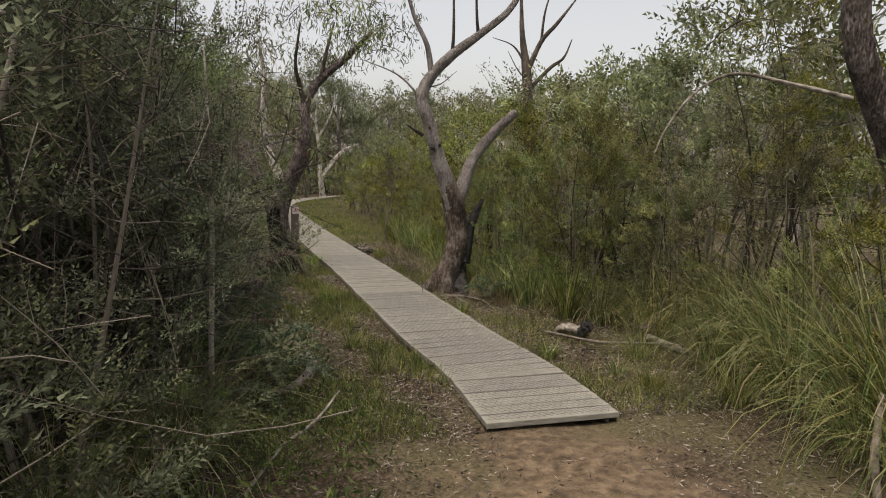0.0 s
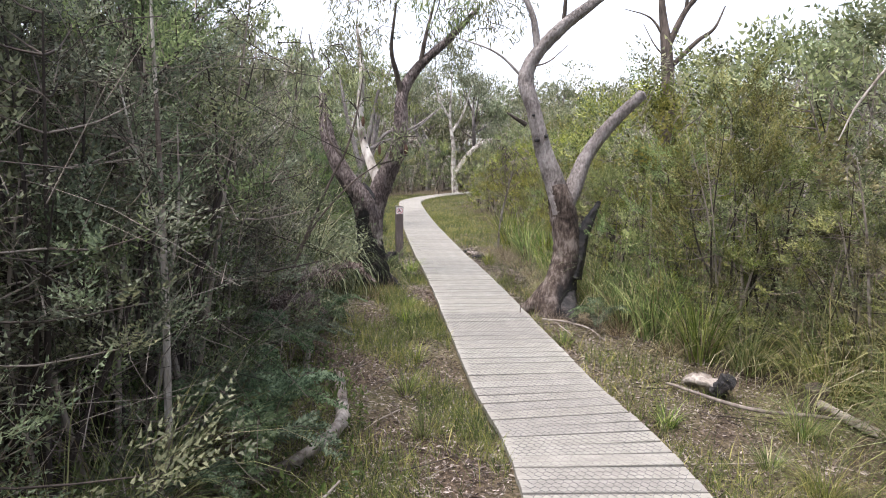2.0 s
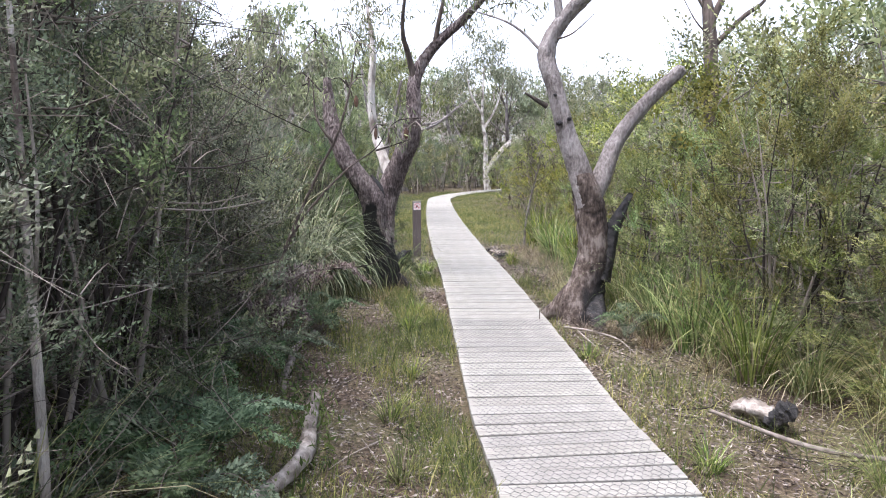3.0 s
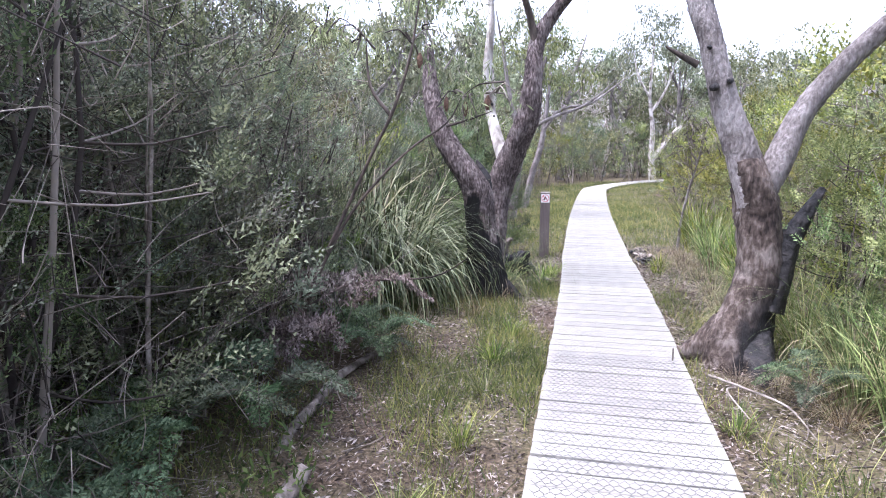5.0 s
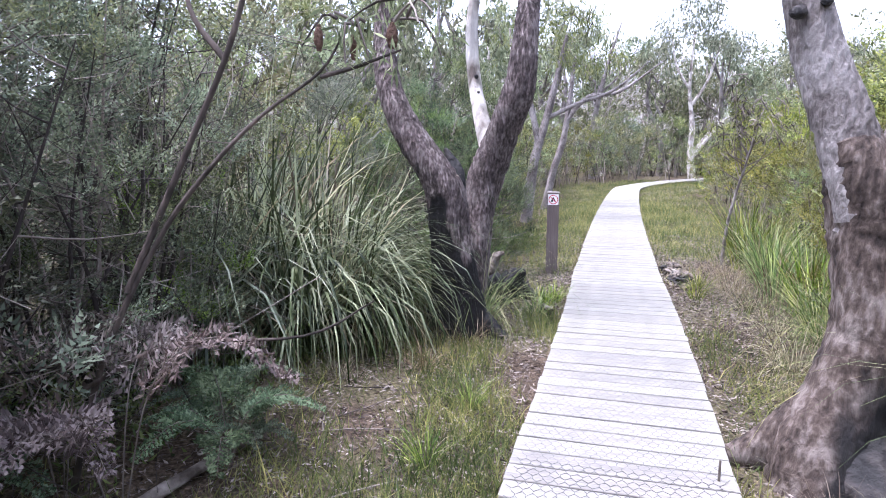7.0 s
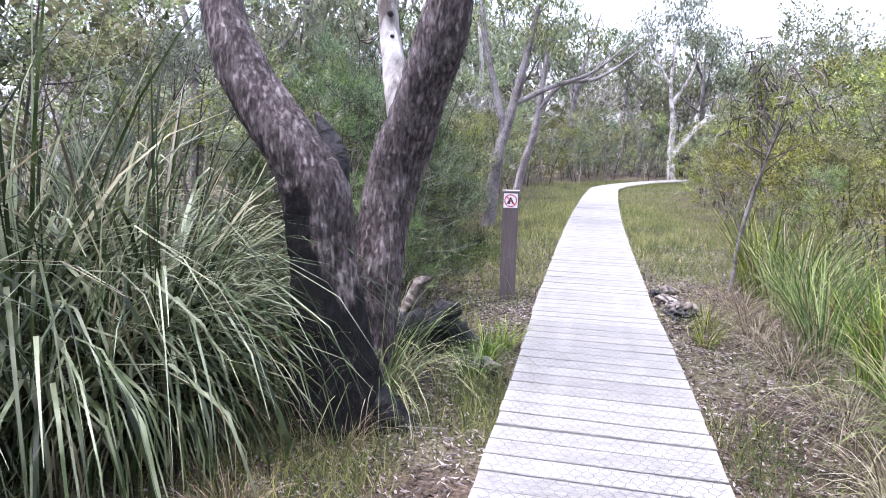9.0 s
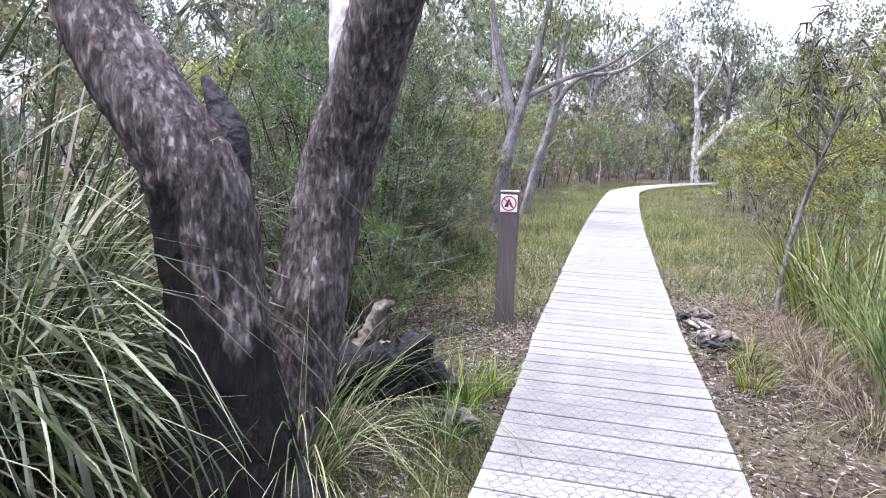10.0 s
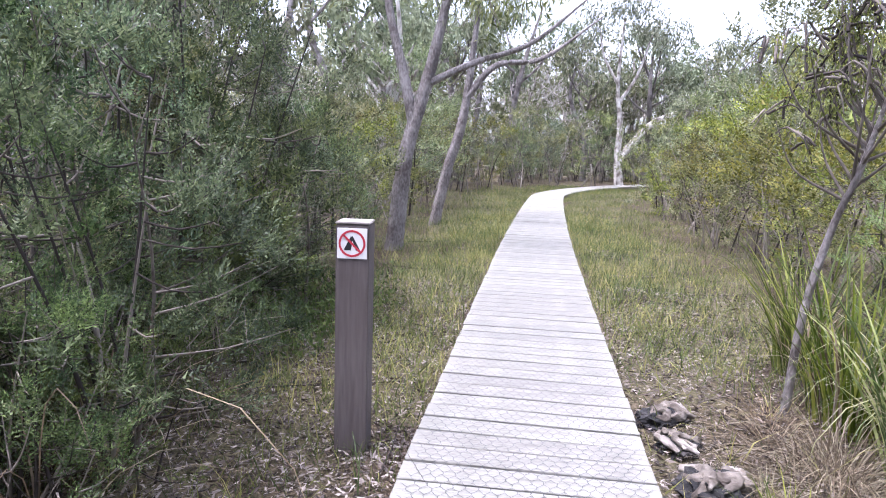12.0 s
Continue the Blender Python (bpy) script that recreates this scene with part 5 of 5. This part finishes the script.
def build_wood():
    kinds = [gum_kind(3, 8.0), gum_kind(8, 7.0, M_BARK_WHITE), gum_kind(21, 8.5)]
    spots = [(-12, 25, 1), (-14, 31, 1.05), (-11, 37, 1.0), (-9, 43, 0.95), (-4.2, 45, 1.0), (-2.2, 40, 0.85), (-0.8, 44, 0.9), (1.2, 34, 0.7), (4.5, 24, 0.62), (7.5, 20, 0.62), (9.5, 27, 0.75), (2.5, 42, 0.8), (-16, 22, 0.9), (-11, 17, 0.72), (-9.5, 13.5, 0.62), (-12.5, 11, 0.7), (-8.6, 21.5, 0.75), (6.2, 13.5, 0.6), (4.4, 12.0, 0.5), (7.4, 11.2, 0.6), (5.2, 16.5, 0.6), (10, 15, 0.65), (-7.5, 47, 1.0), (-15, 42, 1.1), (5, 50, 0.9), (9.5, 9, 0.6), (-9, 6, 0.55), (-10.5, 1, 0.6), (-7.6, 15.5, 0.6), (-10, 19.5, 0.75), (-6.5, 12.5, 0.5), (-11.8, 28, 1.0), (-13, 35, 1.1), (-6, 44, 1.0)]
    for k, (x, y, s) in enumerate(spots):
        place(kinds[k % 3], x, y, s, 1.0, 0.1)
    drop_kinds(kinds)
    # scrub and open-crowned gums that fill the distance on a gentle rise
    b, tb = Build(), Build()
    for k in range(640):
        a = rng.uniform(-0.75, 1.1) if k % 6 else rng.uniform(-3.14, 3.14)
        d = 24 + 46 * rng.random() ** 0.8
        x, y = -3 - math.sin(a) * d, 8 + math.cos(a) * d
        if board_gap(x, y)[0] < 5:
            continue
        n, up = 56, rng.choice([1.2, 1.2, 2.2])
        p = unit(rng.normal(size=(n, 3))) * np.array([1.6, 1.6, 1.35 * up]) * rng.uniform(0.7, 1.0, (n, 1)) + (x, y, up)
        leaves(b, p, rng.normal(size=(n, 3)), rng.uniform(0.3, 0.6, n), rng.uniform(0.13, 0.26, n))
        if k % 4 == 1:
            continue
        h = 1.0 + d * rng.uniform(0.08, 0.16)
        top = np.array([x + rng.normal(0, 0.8), y + rng.normal(0, 0.8), h])
        fork = np.array([(x * 2 + top[0]) / 3, y, h * rng.uniform(0.35, 0.55)])
        tube(tb, [(x, y, -0.1), fork, top], [0.13, 0.08, 0.03], 5, 3)
        for _ in range(8):
            c = top + rng.normal(0, 1, 3) * (0.17 * h, 0.17 * h, 0.13 * h) - (0, 0, 0.08 * h)
            tube(tb, [fork + (0, 0, 0.1 * h), (fork + c) / 2, c], [0.05, 0.02], 4, 2, cap=False)
            n, size = 22, h * rng.uniform(0.07, 0.12)
            p = c + unit(rng.normal(size=(n, 3))) * (size, size, size * 0.6) * rng.uniform(0.4, 1.0, (n, 1))
            leaves(b, p, rng.normal(0, 0.6, (n, 3)) - (0, 0, 0.5), rng.uniform(0.2, 0.42, n), rng.uniform(0.08, 0.17, n))
    woods = tagged(new("far_woods"), "distant grey-green scrub and woods", "woods", "", "stuff")
    tagged(part("foliage", b.mesh("foliage", M_FAR), woods), kind="stuff")
    tagged(part("trunks", tb.mesh("trunks", M_BARK_WHITE), woods), kind="stuff")


# ---- sign post ----
def box(w, d, h, bevel=0.004):
    bm = bmesh.new()
    bmesh.ops.create_cube(bm, size=1.0)
    bmesh.ops.scale(bm, vec=(w, d, h), verts=bm.verts)
    bmesh.ops.bevel(bm, geom=list(bm.edges), offset=bevel, segments=2, affect="EDGES")
    return bm


def bm_part(name, bm, mat, parent, label="", at=None):
    me = bpy.data.meshes.new(name)
    bm.to_mesh(me)
    bm.free()
    me.materials.append(mat)
    o = part(name, me, parent, label)
    if at is not None:
        o.matrix_basis = at
    return o


def flat(points, depth=0.001):
    bm = bmesh.new()
    f = bm.faces.new([bm.verts.new((x, 0, z)) for x, z in points])
    ext = bmesh.ops.extrude_face_region(bm, geom=[f])
    bmesh.ops.translate(bm, vec=(0, -depth, 0), verts=[g for g in ext["geom"] if isinstance(g, bmesh.types.BMVert)])
    bmesh.ops.recalc_face_normals(bm, faces=bm.faces)
    return bm


def build_post():
    post = tagged(new("sign_post"), "grey-brown square timber post with a no-camping sign beside the boardwalk", "sign post")
    post.matrix_world = pose(-2.69, 11.37, -0.06, 0, 0, 22)
    bm_part("shaft", box(0.137, 0.137, 1.03), M_POST, post, "", pose(0, 0, 0.42))
    bm_part("top", box(0.142, 0.142, 0.009), M_POSTCAP, post, "thin pale top of the post", pose(0, 0, 0.942))
    sign = bm_part("sign_plate", box(0.122, 0.004, 0.125, 0.001), M_WHITE, post, "white plate with a struck-out tent", pose(0, -0.0715, 0.86))
    ring = [(0.055 * math.cos(a), 0.055 * math.sin(a)) for a in np.linspace(0, 2 * np.pi, 41)[:-1]]
    bm = bmesh.new()
    o = [bm.verts.new((x, 0, z)) for x, z in ring]
    i = [bm.verts.new((x * 0.84, 0, z * 0.84)) for x, z in ring]
    for k in range(40):
        bm.faces.new((o[k], o[(k + 1) % 40], i[(k + 1) % 40], i[k]))
    ext = bmesh.ops.extrude_face_region(bm, geom=list(bm.faces))
    bmesh.ops.translate(bm, vec=(0, -0.001, 0), verts=[g for g in ext["geom"] if isinstance(g, bmesh.types.BMVert)])
    bm_part("red_ring", bm, M_RED, sign, "", pose(0, -0.0025, 0))
    bm_part("tent_symbol", flat([(-0.034, -0.028), (-0.004, 0.032), (-0.001, 0.026), (0.002, 0.032), (0.034, -0.028), (0.016, -0.028), (0.002, 0.012), (-0.004, -0.028)]), M_BLACK, sign, "", pose(0, -0.0025, 0))
    bm_part("red_bar", flat([(-0.040, 0.033), (-0.034, 0.039), (0.040, -0.033), (0.034, -0.039)]), M_RED, sign, "", pose(0, -0.004, 0))


# ---- dead wood ----
def log(name, label, points, radii, mat, sides=10, lumpy=0.15, category="log", seed=0):
    b = Build()
    base = np.array(points[0], float)
    tube(b, np.asarray(points, float) - base, radii, max(sides, 12), 9, lumpy, seed, rough=0.17 if lumpy > 0.3 else 0.05 if lumpy > 0.09 else 0.02)
    o = thing(name, b.mesh(name, mat, lumpy < 0.3), label, category)
    o.location = base
    return o


def gnarled_root(x, y, r, seed, label="craggy charred root with bleached ridges beside the planks"):
    """A burnt root crown: a craggy black lump with bleached ridges along its top."""
    bm = bmesh.new()
    bmesh.ops.create_icosphere(bm, subdivisions=4, radius=1.0)
    for v in bm.verts:
        p = v.co.copy()
        ridge = 1 - abs(noise.noise(p * 1.7 + Vector((seed, 0, 0)))) * 1.6
        crag = noise.noise(p * 4.5 + Vector((0, seed, 0)))
        k = 0.55 + 0.5 * ridge + 0.28 * crag
        v.co = Vector((p.x * 1.15 * k, p.y * 1.45 * k, p.z * 0.75 * k)) * r
    root = tagged(new("charred_root"), label, "root")
    root.matrix_world = pose(x, y, float(ground_z(x, y)) + 0.02 * r, 0, 0, 40 * seed)
    tops = sorted((v.co.copy() for v in bm.verts if v.co.z > 0.3 * r), key=lambda c: c.y)
    bm_part("burnt_wood", bm, M_CHAR, root)
    for k in range(3):
        line = tops[(k * 5) % 7 :: max(1, len(tops) // 5)][:5]
        line = [np.array(c) * 0.97 + (0.25 * r * (k - 1), 0, 0.1 * r) for c in line]
        b = Build()
        tube(b, line, [0.1 * r, 0.2 * r, 0.13 * r, 0.18 * r, 0.06 * r], 9, 5, 0.4, seed + k, rough=0.16)
        part("bleached_ridge", b.mesh("bleached_ridge", M_DEADWOOD), root, "bleached grey-white wood")


def build_deadwood():
    log("fallen_branch", "bleached bent branch lying with a broken end", [(-1.5, 2.8, -0.06), (-1.2, 3.05, -0.04), (-1.06, 3.4, -0.02), (-1.06, 3.75, -0.01), (-1.2, 4.1, 0.0), (-1.33, 4.45, 0.02)], [0.02, 0.03, 0.04, 0.045, 0.045, 0.04], M_DEADWOOD, seed=1, category="branch")
    log("fallen_branch", "grey mossy branch lying on the ground", [(-1.62, 4.55, -0.07), (-1.8, 4.9, -0.05), (-1.93, 5.26, -0.05), (-2.1, 5.7, -0.05), (-2.1, 6.3, 0.0)], [0.02, 0.032, 0.032, 0.028, 0.018], M_DEADWOOD, seed=2, category="branch")
    log("stump", "short bleached log end with a dark cut face", [(1.3, 5.1, -0.04), (1.38, 5.04, -0.02), (1.5, 4.96, -0.03)], [0.03, 0.055, 0.045], M_DEADWOOD, 14, 0.42, "stump", 3)
    log("charred_stump", "dark charred stump end beside the bleached log", [(1.5, 4.93, -0.06), (1.56, 4.9, 0.02), (1.6, 4.88, 0.06)], [0.06, 0.06, 0.045], M_CHAR, 12, 0.42, "stump", 4)
    log("stump", "low broken stump beside a fallen branch", [(2.15, 4.75, -0.15), (2.14, 4.74, 0.0), (2.12, 4.74, 0.09)], [0.11, 0.09, 0.08], M_BARK_DARK, seed=5, category="stump")
    log("fallen_branch", "pale thin fallen branch by the sedges", [(2.12, 4.65, 0.0), (2.3, 4.3, -0.03), (2.5, 3.95, -0.02)], [0.035, 0.03, 0.015], M_DEADWOOD, 8, seed=6, category="branch")
    log("stick", "long thin grey stick on the litter", [(1.15, 5.0, -0.04), (1.6, 4.55, -0.03), (2.0, 4.4, 0.0), (2.3, 4.35, 0.0)], [0.012, 0.014, 0.012, 0.008], M_TWIG, 6, 0.05, "stick")
    log("stick", "bare pale stick leaning over the litter", [(-1.05, 1.65, -0.06), (-0.95, 2.0, 0.03), (-0.8, 2.35, 0.06), (-0.7, 2.72, 0.12)], [0.012, 0.013, 0.01, 0.006], M_DEADWOOD, 6, 0.05, "stick")
    log("stick", "thick weathered stick standing in the grass", [(2.25, 1.6, -0.08), (2.3, 1.72, 0.08), (2.4, 1.85, 0.2), (2.52, 2.0, 0.36)], [0.022, 0.024, 0.02, 0.014], M_DEADWOOD, 8, 0.08, "stick")
    log("charred_log", "charred black log beside the burnt tree", [(-2.9, 9.35, 0.0), (-2.62, 9.52, 0.08), (-2.4, 9.75, 0.05), (-2.25, 9.9, -0.04)], [0.1, 0.115, 0.09, 0.04], M_CHAR, 16, 0.4, seed=7)
    log("charred_root", "burnt upturned root on the charred log", [(-2.5, 9.6, 0.06), (-2.36, 9.7, 0.2), (-2.3, 9.74, 0.24)], [0.09, 0.07, 0.03], M_CHAR, 12, 0.5, "root", 17)
    gnarled_root(-2.08, 9.6, 0.1, 21, "burnt knotty root lump in the grass")
    gnarled_root(-2.62, 9.74, 0.21, 5, "large burnt stump beside the charred log")
    log("dead_branch", "bleached broken snag on the charred log", [(-2.7, 9.6, 0.08), (-2.62, 9.66, 0.22), (-2.57, 9.68, 0.36), (-2.5, 9.7, 0.4)], [0.05, 0.05, 0.04, 0.012], M_DEADWOOD, 10, 0.4, "branch", 9)
    for x, y, r, seed in ((-1.49, 12.22, 0.1, 3), (-1.4, 11.98, 0.085, 9), (-1.24, 11.62, 0.13, 14)):
        gnarled_root(x, y, r, seed)
    log("nail_stick", "small upright twig stuck at the plank edge", [(-0.13, 7.0, -0.02), (-0.13, 7.0, 0.09)], [0.006, 0.005], M_TWIG, 5, 0.0, "stick")
    log("fallen_branch", "tangled pale dead branch at the gum's foot", [(0.12, 6.95, -0.05), (0.35, 6.6, 0.02), (0.6, 6.45, 0.0), (0.75, 6.1, -0.03)], [0.01, 0.008, 0.006, 0.003], M_DEADWOOD, 6, 0.1, "branch", 13)
    log("fallen_branch", "tangled pale dead branch at the gum's foot", [(0.3, 6.75, -0.04), (0.28, 6.4, 0.05), (0.42, 6.1, 0.02)], [0.008, 0.006, 0.003], M_DEADWOOD, 6, 0.1, "branch", 14)


build_trees()
build_small_trees()
build_wood()
build_thickets()
build_tussocks()
build_ferns()
build_post()
build_deadwood()
build_floor_cover()
build_boardwalk()
